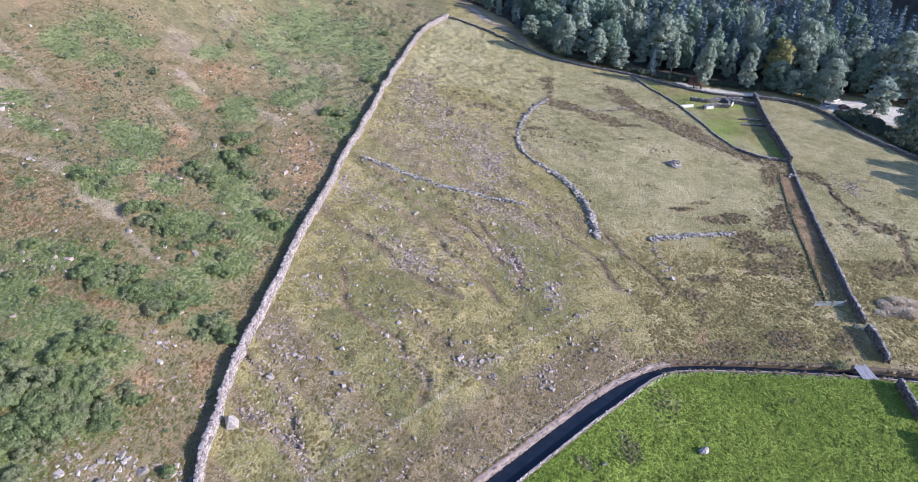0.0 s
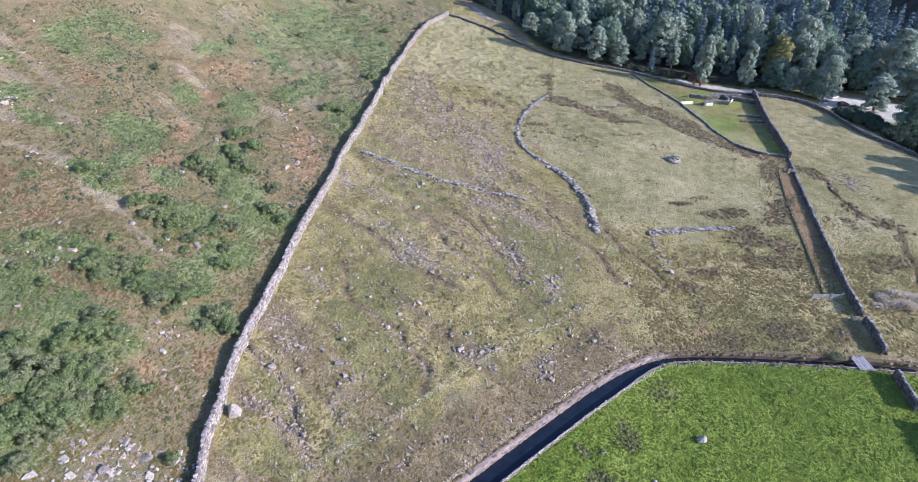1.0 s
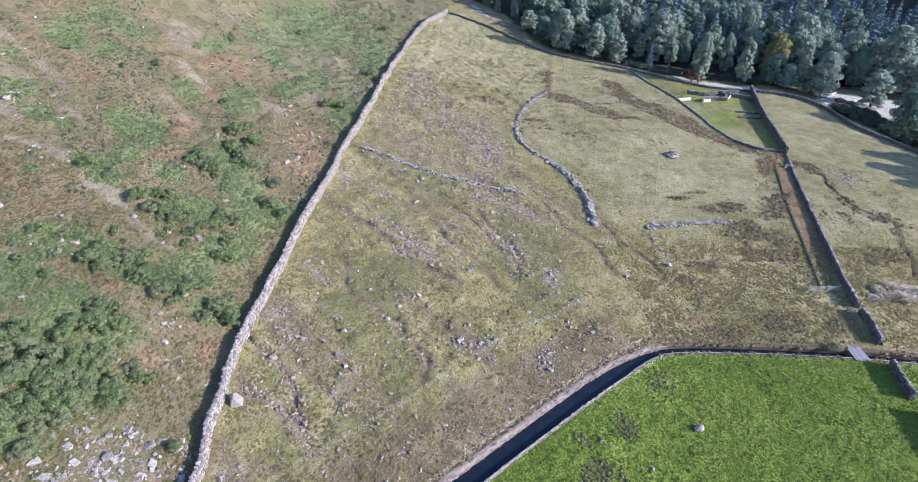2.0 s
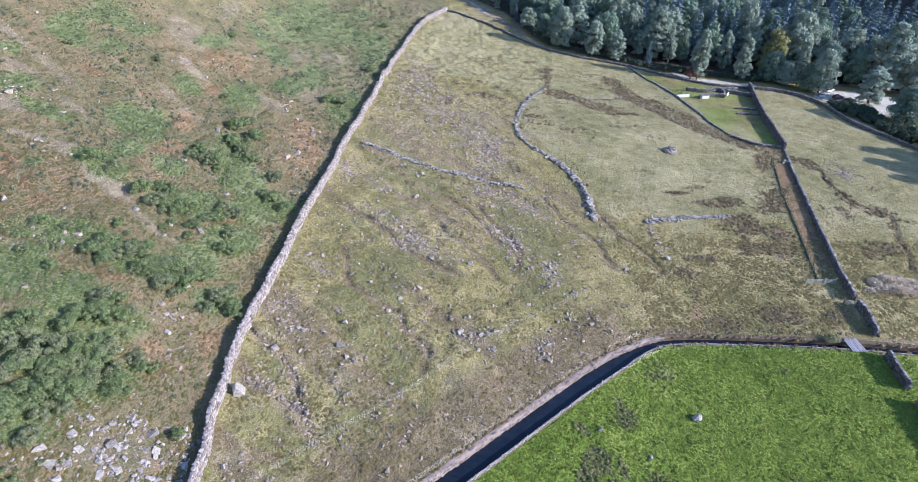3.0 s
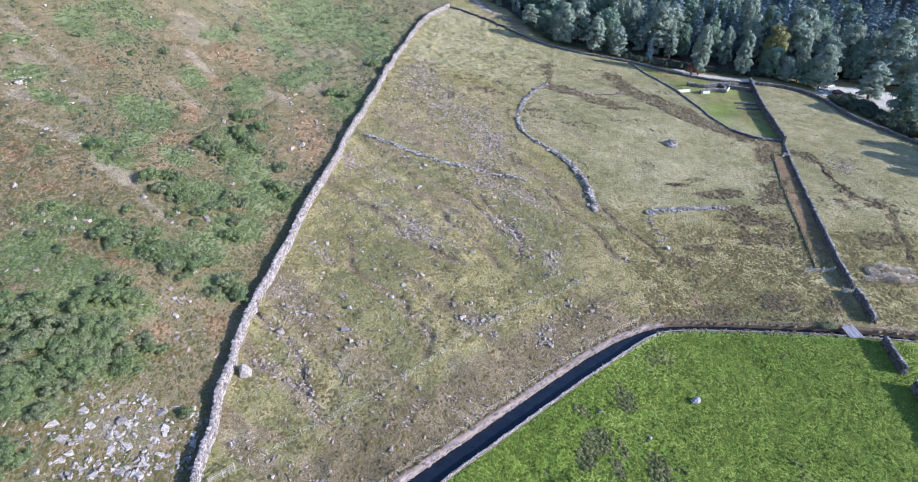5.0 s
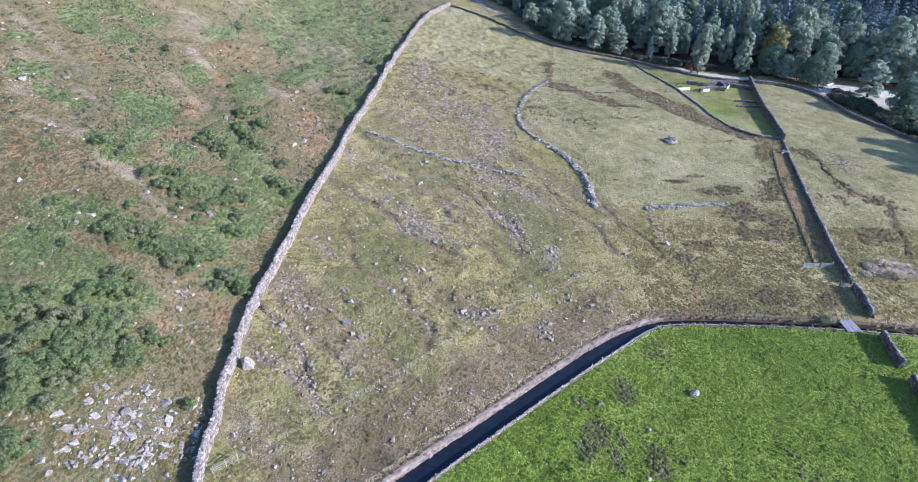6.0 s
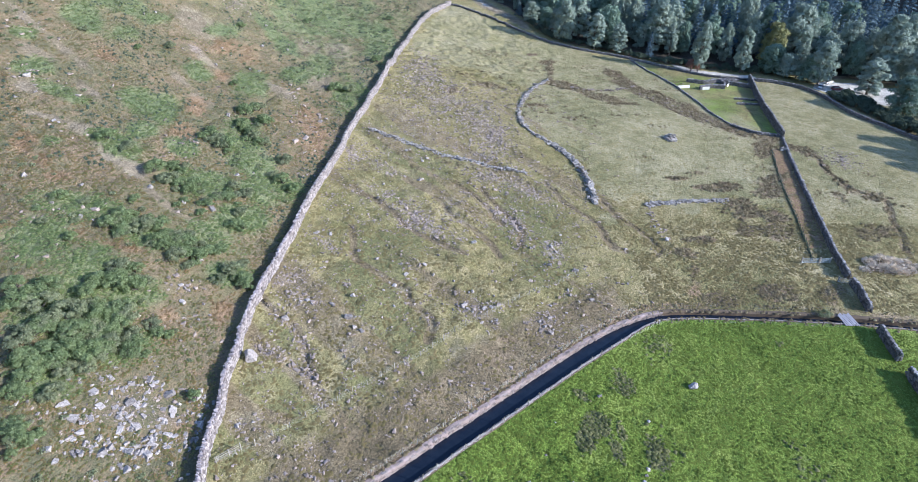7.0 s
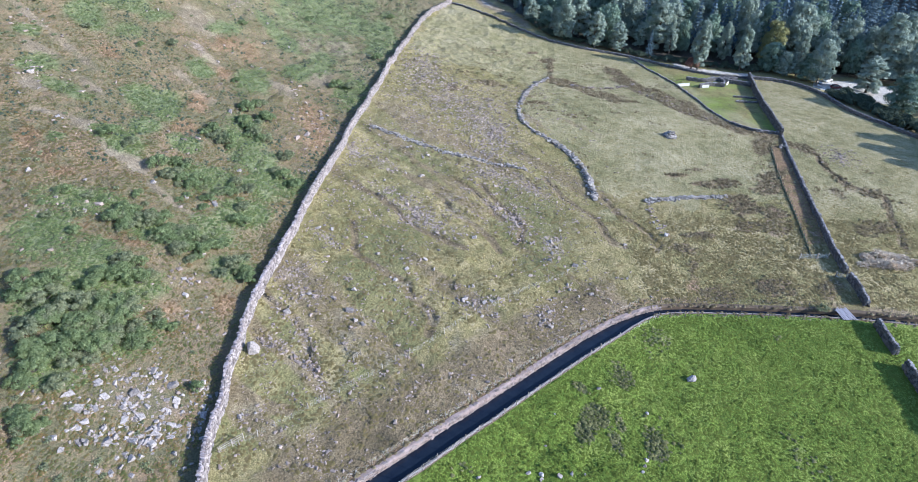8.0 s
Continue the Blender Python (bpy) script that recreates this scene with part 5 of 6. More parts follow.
def low_growth():
    r = np.random.default_rng(90)
    tufts, humps, fronds = [mound(k) for k in range(4)], [joined([mound(9 + k, 7), tuft(5, 0.8, 9 + k)]) for k in range(3)], [frond_tuft(5, 20 + k) for k in range(3)]
    bands = ((28, 90, 1.9), (90, 150, 1.7), (150, 230, 1.6))
    x = np.concatenate([r.uniform(-45, 130, int(175 * (b - a) * d)) for a, b, d in bands])
    y = np.concatenate([r.uniform(a, b, int(175 * (b - a) * d)) for a, b, d in bands])
    m = masks(x, y)
    wall = np.interp(y, [p[1] for p in LEFT_WALL], [p[0] for p in LEFT_WALL])
    d, _, _ = along(BECK, x, y)
    free = (x > wall + 0.8) & (d > 2.6) & (m["track"] < 0.3)
    lush = free & (m["lush"] > 0.5)
    rush = free & ~lush & (m["rush"] > r.uniform(0.25, 0.95, len(x)))
    short = (m["grazed"] > 0.3) & (np.arange(len(x)) % 3 > 0)
    dry = free & ~lush & ~rush & ~short & ((value_noise(x, y, 3.0, 55, 2) > 0.36) | (y > 115)) & (m["streak"] < r.uniform(0.6, 1.4, len(x)))
    growth("tussock_grass", "dry straw-coloured tussock grass on rough pasture", "grass", tufts, M_TUSSOCK, x[dry], y[dry], r.uniform(0.2, 0.45, dry.sum()) * (1.0 - 0.15 * smooth(y[dry], 105, 140)), 0.3, 91)
    n = 90000
    bx, by = r.uniform(0, 118, n), r.uniform(79, 232, n)
    ok = masks(bx, by)["rush"] > r.uniform(0.3, 2.3, n)
    ok &= (along(BECK, bx, by)[0] > 2.4) & (along(RIGHT_WALL, bx, by)[0] > 1) & (along(RIGHT_WALL_END, bx, by)[0] > 1) & (along(LANE, bx, by)[0] > 3) & (by < np.interp(bx, [p[0] for p in WOOD_EDGE], [p[1] for p in WOOD_EDGE]) - 4)
    growth("rush_beds", "dense beds of brown rushes in the wet pasture", "rushes", humps, M_RUSH, bx[ok], by[ok], r.uniform(0.25, 0.5, ok.sum()), 0.7, 88)
    growth("brown_rushes", "brown rushes and heather clumps in the pasture", "rushes", humps, M_RUSH, x[rush], y[rush], r.uniform(0.3, 0.6, rush.sum()) * (0.55 + 0.45 * smooth(y[rush], 80, 110)), 0.7, 92)
    n = 9000
    hx, hy = r.uniform(-26, 112, n), r.uniform(120, 232, n)
    past = np.interp(hy, [p[1] for p in LEFT_WALL], [p[0] for p in LEFT_WALL])
    ok = (hx > past + 2) & (masks(hx, hy)["track"] < 0.2) & (along(RIGHT_WALL, hx, hy)[0] > 1) & (value_noise(hx, hy * 2.2, 8, 87, 3) > 0.62 + 0.07 * smooth(hx, 22, 40))
    growth("heather_clumps", "scattered brown heather clumps over the upper pasture", "heather", humps, M_RUSH, hx[ok], hy[ok], r.uniform(0.25, 0.6, ok.sum()), 0.6, 99)
    n = 9000
    tx, ty = r.uniform(36, 112, n), r.uniform(79, 112, n)
    ok = (along(BECK, tx, ty)[0] > 2) & (along(RIGHT_WALL, tx, ty)[0] > 1) & (along(RIGHT_WALL_END, tx, ty)[0] > 1) & (value_noise(tx, ty, 2.5, 59, 2) > 0.4)
    growth("marsh_grass", "pale tussocky marsh grass near the beck", "grass", tufts, M_TUSSOCK, tx[ok], ty[ok], r.uniform(0.22, 0.5, ok.sum()), 0.42, 98)
    gx, gy = r.uniform(-34, 100, 60000), r.uniform(26, 78, 60000)
    m = masks(gx, gy)
    d, _, _ = along(BECK, gx, gy)
    lush = (m["lush"] > 0.5) & (d > 2.4)
    growth("meadow_grass", "bright green tufted meadow grass", "grass", tufts, M_TUFT, gx[lush], gy[lush], r.uniform(0.12, 0.27, lush.sum()), 0.3, 93)
    tall = lush & (value_noise(gx, gy, 1.6, 58, 2) > 0.42) & (np.arange(len(gx)) % 3 == 0)
    growth("meadow_clumps", "taller clumps of bright green meadow grass", "grass", tufts, M_TUFT, gx[tall], gy[tall], r.uniform(0.13, 0.28, tall.sum()), 0.68, 87)
    weed = (m["weed"] > r.uniform(0.2, 1.2, len(gx))) & (d > 2.4)
    growth("meadow_rushes", "dull grey-green rush clumps in the meadow", "rushes", humps, M_WEED, gx[weed], gy[weed], r.uniform(0.2, 0.42, weed.sum()), 0.8, 96)
    q, t = resample([(89.2, 151.6), (84.1, 135.4), (79.4, 114.4), (74.2, 96)], 0.16)
    # dark scrub colour stands for the shaded side of this grass row
    growth("fence_rushes", "rank grass grown up along the strip fence, coloured dark as its shaded side", "grass", humps, LEAVES[6], q[:, 0] + r.normal(0, 0.1, len(q)), q[:, 1], r.uniform(0.14, 0.26, len(q)), 1.8, 86)
    q, t = resample(BECK, 0.22)
    n = len(q)
    side = np.where(r.uniform(0, 1, n) < 0.6, 1, -1)
    off = side * (beck_half(q[:, 0]) + np.where(q[:, 0] > 35, -0.1, 0.45) + np.abs(r.normal(0, 0.6, n)))
    p = q + np.stack([-t[:, 1], t[:, 0]], 1) * off[:, None]
    ok = (q[:, 0] > -15) & (q[:, 0] < 112) & (np.abs(q[:, 0] - 71.2) > 2.1) & ((side > 0) | (q[:, 0] > 35))
    growth("bank_grass", "dry brown grass hanging over the beck banks", "grass", humps, M_RUSH, p[ok, 0], p[ok, 1], r.uniform(0.2, 0.42, ok.sum()), 0.8, 97)
    bands = ((28, 110, 4.0), (110, 170, 2.7), (170, 285, 1.3))
    x = np.concatenate([r.uniform(-108, -20, int(88 * (b - a) * q)) for a, b, q in bands])
    y = np.concatenate([r.uniform(a, b, int(88 * (b - a) * q)) for a, b, q in bands])
    wall = np.interp(y, [p[1] for p in LEFT_WALL], [p[0] for p in LEFT_WALL])
    m = masks(x, y)
    fell = (x < wall - 1.6) & (x > wall - 75) & (m["scree"] < 0.5)
    fern = fell & (m["fern"] > r.uniform(0.2, 0.75, len(x)))
    rust = fell & ~fern & (m["russet"] > r.uniform(0.25, 1.3, len(x)))
    brown = fell & ~fern & ~rust & (m["straw"] < r.uniform(0.2, 0.8, len(x))) & (m["bracken"] > r.uniform(0.3, 0.9, len(x)))
    growth("rusty_bracken", "rust-brown dying bracken in patches on the fell", "bracken", fronds, M_RUSTY, x[rust], y[rust], r.uniform(0.18, 0.38, rust.sum()), 0.5, 89)
    growth("bracken", "turning bracken in brown and olive on the fell", "bracken", fronds, M_BRACKEN, x[brown], y[brown], r.uniform(0.18, 0.38, brown.sum()), 0.5, 94)
    growth("green_ferns", "thick green ferns between shrubs on the fell", "ferns", fronds, M_FERN, x[fern], y[fern], r.uniform(0.24, 0.5, fern.sum()), 0.65, 95)
    n = 16000
    hx, hy = r.uniform(-108, -8, n), r.uniform(95, 284, n)
    wall = np.interp(hy, [p[1] for p in LEFT_WALL], [p[0] for p in LEFT_WALL])
    m = masks(hx, hy)
    ok = (hx < wall - 2) & (hx > wall - 75) & (m["scree"] < 0.3) & (m["straw"] < 0.4) & (value_noise(hx * 1.6, hy, 7, 84, 3) + r.normal(0, 0.05, n) > 0.565 + 0.04 * smooth(hx, wall - 40, wall - 65))
    growth("fell_heather", "small dark heather clumps scattered over the fell", "heather", humps, LEAVES[6], hx[ok], hy[ok], r.uniform(0.14, 0.5, ok.sum()) ** 1.1, 0.75, 85)


M_WEED = surface("meadow_rush_blade", [(0.2, (0.129, 0.163, 0.062)), (0.5, (0.237, 0.248, 0.106)), (0.85, (0.428, 0.410, 0.194))], 0.2, 4.0, 0.9, 0.0, amount=0.6, leaf=0.5)
low_growth()


# ---- trees and shrubs ----
def limb(a, b, ra, rb, sides=6, bend=0.0, seed=0):
    """A tapered limb from a to b."""
    r = np.random.default_rng(seed)
    a, b = np.array(a, float), np.array(b, float)
    axis = (b - a) / np.linalg.norm(b - a)
    u = np.cross(axis, (0.3, 0.9, 0.1))
    u /= np.linalg.norm(u)
    w = np.cross(axis, u)
    rows = 4
    v = []
    for i in range(rows):
        s = i / (rows - 1)
        c = a + (b - a) * s + bend * math.sin(3.14 * s) * r.normal(0, 1, 3) * 0.3
        for k in range(sides):
            g = 6.283 * k / sides
            v.append(c + (ra * (1 - s) + rb * s) * (math.cos(g) * u + math.sin(g) * w))
    f = [(i * sides + k, i * sides + (k + 1) % sides, (i + 1) * sides + (k + 1) % sides, (i + 1) * sides + k) for i in range(rows - 1) for k in range(sides)]
    return np.array(v), np.array(f)


def leaf_quads(centre, normal, size, r, loose=0.9):
    """Small leaf sprays: pointed blades that face about along the normals."""
    n = len(centre)
    nn = normal + r.normal(0, loose, (n, 3))
    nn /= np.linalg.norm(nn, axis=1)[:, None]
    u = np.cross(nn, r.normal(0, 1, (n, 3)))
    u /= np.linalg.norm(u, axis=1)[:, None]
    w = np.cross(nn, u)
    s = (size * r.uniform(0.6, 1.4, n))[:, None]
    v = np.stack([centre - u * s - w * s * 0.5, centre - u * s * 0.6 + w * s * 0.75, centre + u * s * 1.1], 1)
    return v.reshape(-1, 3), np.arange(n * 3).reshape(-1, 3)


def clumped_crown(clumps, per, leaf, r, loose=0.9):
    """clumps: rows of x, y, z, radius."""
    c = np.repeat(clumps, per, 0)
    d = r.normal(0, 1, (len(c), 3))
    d /= np.linalg.norm(d, axis=1)[:, None]
    d[:, 2] = np.where(d[:, 2] < -0.35, -d[:, 2], d[:, 2])
    rad = c[:, 3] * r.uniform(0.55, 1.08, len(c))
    return leaf_quads(c[:, :3] + d * rad[:, None] * (1, 1, 0.8), d, leaf, r, loose)


def broadleaf(seed, tall, wide, slim, clump_count=30, per=44, leaf=0.42):
    """A tree: trunk with limbs, and a crown of leaf clumps with gaps."""
    r = np.random.default_rng(seed)
    wood = [limb((0, 0, -0.4), (r.normal(0, 0.3), r.normal(0, 0.3), tall * 0.62), 0.026 * tall, 0.009 * tall, 7, 0.5, seed)]
    clumps = []
    for k in range(clump_count):
        s = (k + 0.5) / clump_count
        z = tall * (0.12 + 0.84 * s)
        env = wide * (math.sin(3.14 * (0.16 + 0.78 * s)) ** (0.75 if slim < 1 else 0.6)) * (1 - 0.35 * s)
        a = k * 2.399 + r.uniform(-0.5, 0.5)
        d = env * math.sqrt(r.uniform(0.15, 1.0)) * r.uniform(0.7, 1.15)
        clumps.append((d * math.cos(a), d * math.sin(a), z + r.normal(0, 0.03 * tall), r.uniform(0.6, 1.2) * wide * 0.29))
        if k % 6 == 0:
            wood.append(limb((0, 0, z * 0.62), (clumps[-1][0] * 0.8, clumps[-1][1] * 0.8, z), 0.009 * tall, 0.003 * tall, 5, 0.3, seed + k))
    crown = np.array(clumps)
    v, f = clumped_crown(crown, per, leaf, r, 0.4)
    return joined(wood), (v, f)


def conifer(seed, tall, wide, whorls=15):
    """A spruce: whorls of drooping boughs that shorten upwards."""
    r = np.random.default_rng(seed)
    wood = [limb((0, 0, -0.4), (0, 0, tall * 0.97), 0.02 * tall, 0.004 * tall, 6, 0.0, seed)]
    centre, normal = [], []
    for k in range(whorls):
        s = k / (whorls - 1)
        z, reach = tall * (0.14 + 0.84 * s), wide * (1 - s) ** 0.85 + 0.2
        for j in range(7):
            a = 6.283 * j / 7 + k * 0.7 + r.uniform(-0.25, 0.25)
            c, q = math.cos(a), math.sin(a)
            far = reach * r.uniform(0.7, 1.12)
            steps = max(2, int(far / 0.45))
            for i in range(steps):
                u = (i + 0.6) / steps
                for _ in range(2):
                    centre.append((c * far * u + r.normal(0, 0.16), q * far * u + r.normal(0, 0.16), z - 0.28 * far * u + r.normal(0, 0.1)))
                    normal.append((c * 0.5, q * 0.5, 0.85))
    return joined(wood), leaf_quads(np.array(centre), np.array(normal), 0.4, r, 0.4)


def shrub_shape(seed, per=200, leaf=0.055):
    r = np.random.default_rng(seed)
    wood, clumps = [], []
    for k in range(14):
        a, d = k * 2.4 + r.uniform(-0.4, 0.4), 0.82 * math.sqrt(r.uniform(0.02, 1))
        z = 0.28 + 0.62 * (1 - d * d) * r.uniform(0.6, 1.15)
        clumps.append((d * math.cos(a), d * math.sin(a), z, r.uniform(0.18, 0.42)))
        if k % 3 == 0:
            wood.append(limb((0, 0, -0.1), (clumps[-1][0] * 0.8, clumps[-1][1] * 0.8, z), 0.05, 0.015, 5, 0.1, seed + k))
    return joined(wood), clumped_crown(np.array(clumps), per, leaf, r, 0.45)


class Kind:
    """Meshes of one shape, shared by all its copies."""
    def __init__(self, name, shape, leaf):
        self.name = name
        self.wood, self.leaf = mesh("trunk", *shape[0], M_BARK), mesh("crown", *shape[1], leaf)
        self.shape = shape

    def plant(self, x, y, size, yaw, label, category, group, sink=0.1, tall=1.0):
        ob = new(self.name)
        ob.empty_display_size = 0.5
        ob.matrix_basis = Matrix.LocRotScale((x, y, float(height(x, y)) - sink), Euler((0, 0, yaw)), (size, size, size * tall))
        stem, crown = ("stem", "foliage") if self.name == "shrub" else ("trunk", "crown")
        part(stem, self.wood, ob)
        part(crown, self.leaf, ob)
        return tagged(ob, label, category, group)


TALL_BIRCH = [Kind("birch_tree", broadleaf(200 + k, 13.0, 3.3, 0.8, 64, 130, 0.24), LEAVES[0]) for k in range(3)]
OAK = [Kind("oak_tree", broadleaf(220 + k, 12.0, 5.0, 1.2, 78, 130, 0.27), LEAVES[k % 2]) for k in range(4)]
GOLD = [Kind("autumn_tree", broadleaf(240 + k, 11.5, 4.2, 1.2, 68, 120, 0.26), LEAVES[2]) for k in range(2)]
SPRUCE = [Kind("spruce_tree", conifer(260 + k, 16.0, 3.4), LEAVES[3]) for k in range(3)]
SHRUBS = [Kind("shrub", shrub_shape(280 + k), M_SHRUB_GREY if k in (1, 3) else M_SHRUB) for k in range(5)]
RUSSET = Kind("russet_bush", shrub_shape(290), LEAVES[4])


def thorn_shape(seed):
    """A leafless bush: many fine twigs that stand out from low stems."""
    r = np.random.default_rng(seed)
    n = 520
    a, d = r.uniform(0, 6.283, n), np.sqrt(r.uniform(0, 1, n)) * 0.95
    root = np.column_stack([d * np.cos(a) * 0.7, d * np.sin(a) * 0.7, 0.1 + 0.55 * (1 - d * d) * r.uniform(0.3, 1, n)])
    way = np.column_stack([np.cos(a) * d, np.sin(a) * d, 0.55 + 0 * d]) + r.normal(0, 0.35, (n, 3))
    way /= np.linalg.norm(way, axis=1)[:, None]
    side = np.cross(way, r.normal(0, 1, (n, 3)))
    side /= np.linalg.norm(side, axis=1)[:, None]
    tip = root + way * r.uniform(0.2, 0.45, (n, 1))
    v = np.stack([root - side * 0.035, root + side * 0.035, tip], 1).reshape(-1, 3)
    stems = [limb((0, 0, -0.1), (0.6 * math.cos(k * 1.3), 0.6 * math.sin(k * 1.3), 0.45), 0.05, 0.015, 5, 0.1, seed + k) for k in range(5)]
    return joined(stems), (v, np.arange(n * 3).reshape(-1, 3))


PALE = Kind("pale_bush", thorn_shape(291), LEAVES[5])



# x, y, kind, height and half width of the trees that stand out
EDGE_TREES = [(43, 252, 1, 16.5, 5.2), (50, 258, 0, 16.2, 6.0), (55, 246, 0, 14.5, 5.1), (64, 244, 0, 11.5, 4.5), (75, 251, 0, 10.2, 3.5), (82, 249, 0, 20.8, 6.7), (86, 245, 0, 13.0, 3.4), (92, 248, 1, 13.2, 3.8), (92, 226, 0, 19.0, 4.0), (109, 227, 0, 17.0, 3.9), (125, 224, 1, 8.8, 4.2), (130, 224, 0, 17.0, 3.4), (135, 217, 1, 15.5, 5.9), (132, 219, 1, 10.2, 5.2), (124, 236, 2, 17.5, 6.2), (121, 228, 1, 11.5, 5.5), (136, 242, 1, 23.2, 9.9), (147, 248, 1, 19.2, 7.3), (120, 257, 1, 23.0, 7.2)]
EDGE_TREES_2 = [(119, 279, 1, 18.2, 7.6), (116, 288, 1, 17.2, 7.0), (149, 208, 0, 12.8, 6.0), (162, 223, 0, 25.2, 8.4), (150, 188, 1, 12.8, 7.7), (178, 239, 1, 22.2, 7.5), (188, 302, 3, 20.8, 3.9), (195, 293, 3, 24.2, 4.9), (189, 317, 3, 17.2, 3.7), (31, 274, 1, 8.5, 4.6), (37, 266, 1, 9.0, 4.5), (41, 262, 1, 9.5, 4.0), (65, 272, 1, 17.5, 5.7), (74, 262, 1, 17.2, 5.0), (129, 255, 1, 20.5, 6.4), (107, 241, 1, 14.2, 3.5), (153, 228, 1, 13.8, 4.2), (172, 217, 1, 17.8, 7.0)]


def wood():
    """The wood beyond the lane: single trees at its front, and the mass behind."""
    r = np.random.default_rng(300)
    edge_x, edge_y = [p[0] for p in WOOD_EDGE], [p[1] for p in WOOD_EDGE]
    spots = []
    # trees that stand out at the wood's edge
    for x, y, kind, tall, half in EDGE_TREES + EDGE_TREES_2:
        base_tall, base_half = ((13.0, 3.7), (12.0, 5.4), (11.5, 4.6), (16.0, 3.4))[kind]
        size = half / base_half
        spots.append((x, y, kind, size, min(1.9, max(0.6, tall / (base_tall * size)))))
    for x, y, size in ((148, 148, 1.15), (151, 157, 1.1), (155, 143, 1.25), (163, 150, 1.3), (149, 138, 1.1)):  # they shade the field below the car park
        spots.append((x, y, 1, size, 1.0))
    tries = 0
    cell = {}
    for x, y, *_ in spots:
        cell.setdefault((int(x // 6), int(y // 6)), []).append((x, y))
    back = []
    while len(spots) + len(back) < 520 and tries < 40000:
        tries += 1
        x, y = r.uniform(-10, 215), r.uniform(170, 345)
        if y < np.interp(x, edge_x, edge_y) + 0.5 and not (x > 160 and y > 165 and y < 187):
            continue
        if inside(CAR_PARK, np.array([x]), np.array([y]))[0] or along(LANE, np.array([x]), np.array([y]))[0][0] < (1.5 if 32 < x < 82 else 4.0):
            continue
        ci, cj = int(x // 6), int(y // 6)
        inner = y - np.interp(x, edge_x, edge_y) > 20
        gap = 6.2 + 3.0 * r.uniform() if inner else 8.2 + 4.5 * r.uniform()
        if any((x - a) ** 2 + (y - b) ** 2 < gap * gap for i in (-2, -1, 0, 1, 2) for j in (-2, -1, 0, 1, 2) for a, b in cell.get((ci + i, cj + j), ())):
            continue
        cell.setdefault((ci, cj), []).append((x, y))
        depth = y - np.interp(x, edge_x, edge_y)
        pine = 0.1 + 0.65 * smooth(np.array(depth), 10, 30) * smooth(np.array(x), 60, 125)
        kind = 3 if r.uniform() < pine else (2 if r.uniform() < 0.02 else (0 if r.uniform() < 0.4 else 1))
        row = (x, y, kind, r.uniform(0.9, 1.5) * (0.7 if depth < 8 else 1.0) * (0.62 if x < 52 and depth < 25 else 1.0), r.uniform(0.9, 1.2))
        (spots if depth < 16 and len(spots) < 120 and x < 185 else back).append(row)
    kinds = (TALL_BIRCH, OAK, GOLD, SPRUCE)
    words = ("slender grey-green birch at the edge of the wood", "rounded broadleaf tree with dull green foliage", "broadleaf tree turning yellow in the wood", "dark spruce rising among broadleaf trees")
    for i, (x, y, k, s, stretch) in enumerate(spots):
        kinds[k][i % len(kinds[k])].plant(x, y, s, r.uniform(0, 6.3), words[k], "tree", "trees of the wood", 0.2, stretch)
    for k in range(4):
        rows = [b for b in back if b[2] == k]
        if not rows:
            continue
        p = np.array([b[:2] for b in rows])
        s = np.array([[b[3], b[3], b[3] * b[4]] for b in rows])
        v, f = kinds[k][0].shape[1]
        sprays = v[f[::3]]  # far trees have fewer, larger sprays
        middle = sprays.mean(1, keepdims=True)
        v = (middle + (sprays - middle) * 1.45).reshape(-1, 3)
        f = np.arange(len(v)).reshape(-1, 3)
        leaves = scattered(v, f, np.column_stack([p, height(p[:, 0], p[:, 1])]), r.uniform(0, 6.3, len(p)), s)
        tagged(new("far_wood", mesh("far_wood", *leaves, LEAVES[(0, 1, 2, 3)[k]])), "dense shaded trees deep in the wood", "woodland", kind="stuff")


wood()
BUSHES = [Kind("bush", shrub_shape(330 + k, 80, 0.1), LEAVES[6]) for k in range(3)]
for k in range(34):  # dark scrub between the wall and the car park
    s = (k % 17) / 16
    x, y = 132.5 + 12.5 * s + 3.0 * (k // 17) + random.uniform(-1.2, 1.2), 203 - 32 * s + 1.5 * (k // 17) + random.uniform(-1.5, 1.5)
    BUSHES[k % 3].plant(x, y, random.uniform(1.6, 3.0), k * 2.1, "dark green bush below the car park", "bush", "bushes below the car park", 0.15, random.uniform(0.8, 1.2))
for k in range(18):  # scrub behind the lower stretch of the wall
    s = k / 17
    BUSHES[k % 3].plant(139.5 + 22 * s + random.uniform(-0.8, 0.8), 177 - 40 * s + random.uniform(-1, 1), random.uniform(2.2, 3.4), k * 1.9, "dark green bush behind the drystone wall", "bush", "bushes below the car park", 0.15, random.uniform(0.9, 1.3))
for k in range(56):  # undergrowth along the front of the wood
    s = k / 55
    x = 30 + 105 * s
    y = float(np.interp(x, [p[0] for p in WOOD_EDGE], [p[1] for p in WOOD_EDGE])) + random.uniform(-0.5, 3.0)
    BUSHES[k % 3].plant(x, y, random.uniform(1.2, 2.4), k * 2.1, "dark green bush at the edge of the wood", "bush", "bushes along the wood", 0.15, random.uniform(0.8, 1.2))
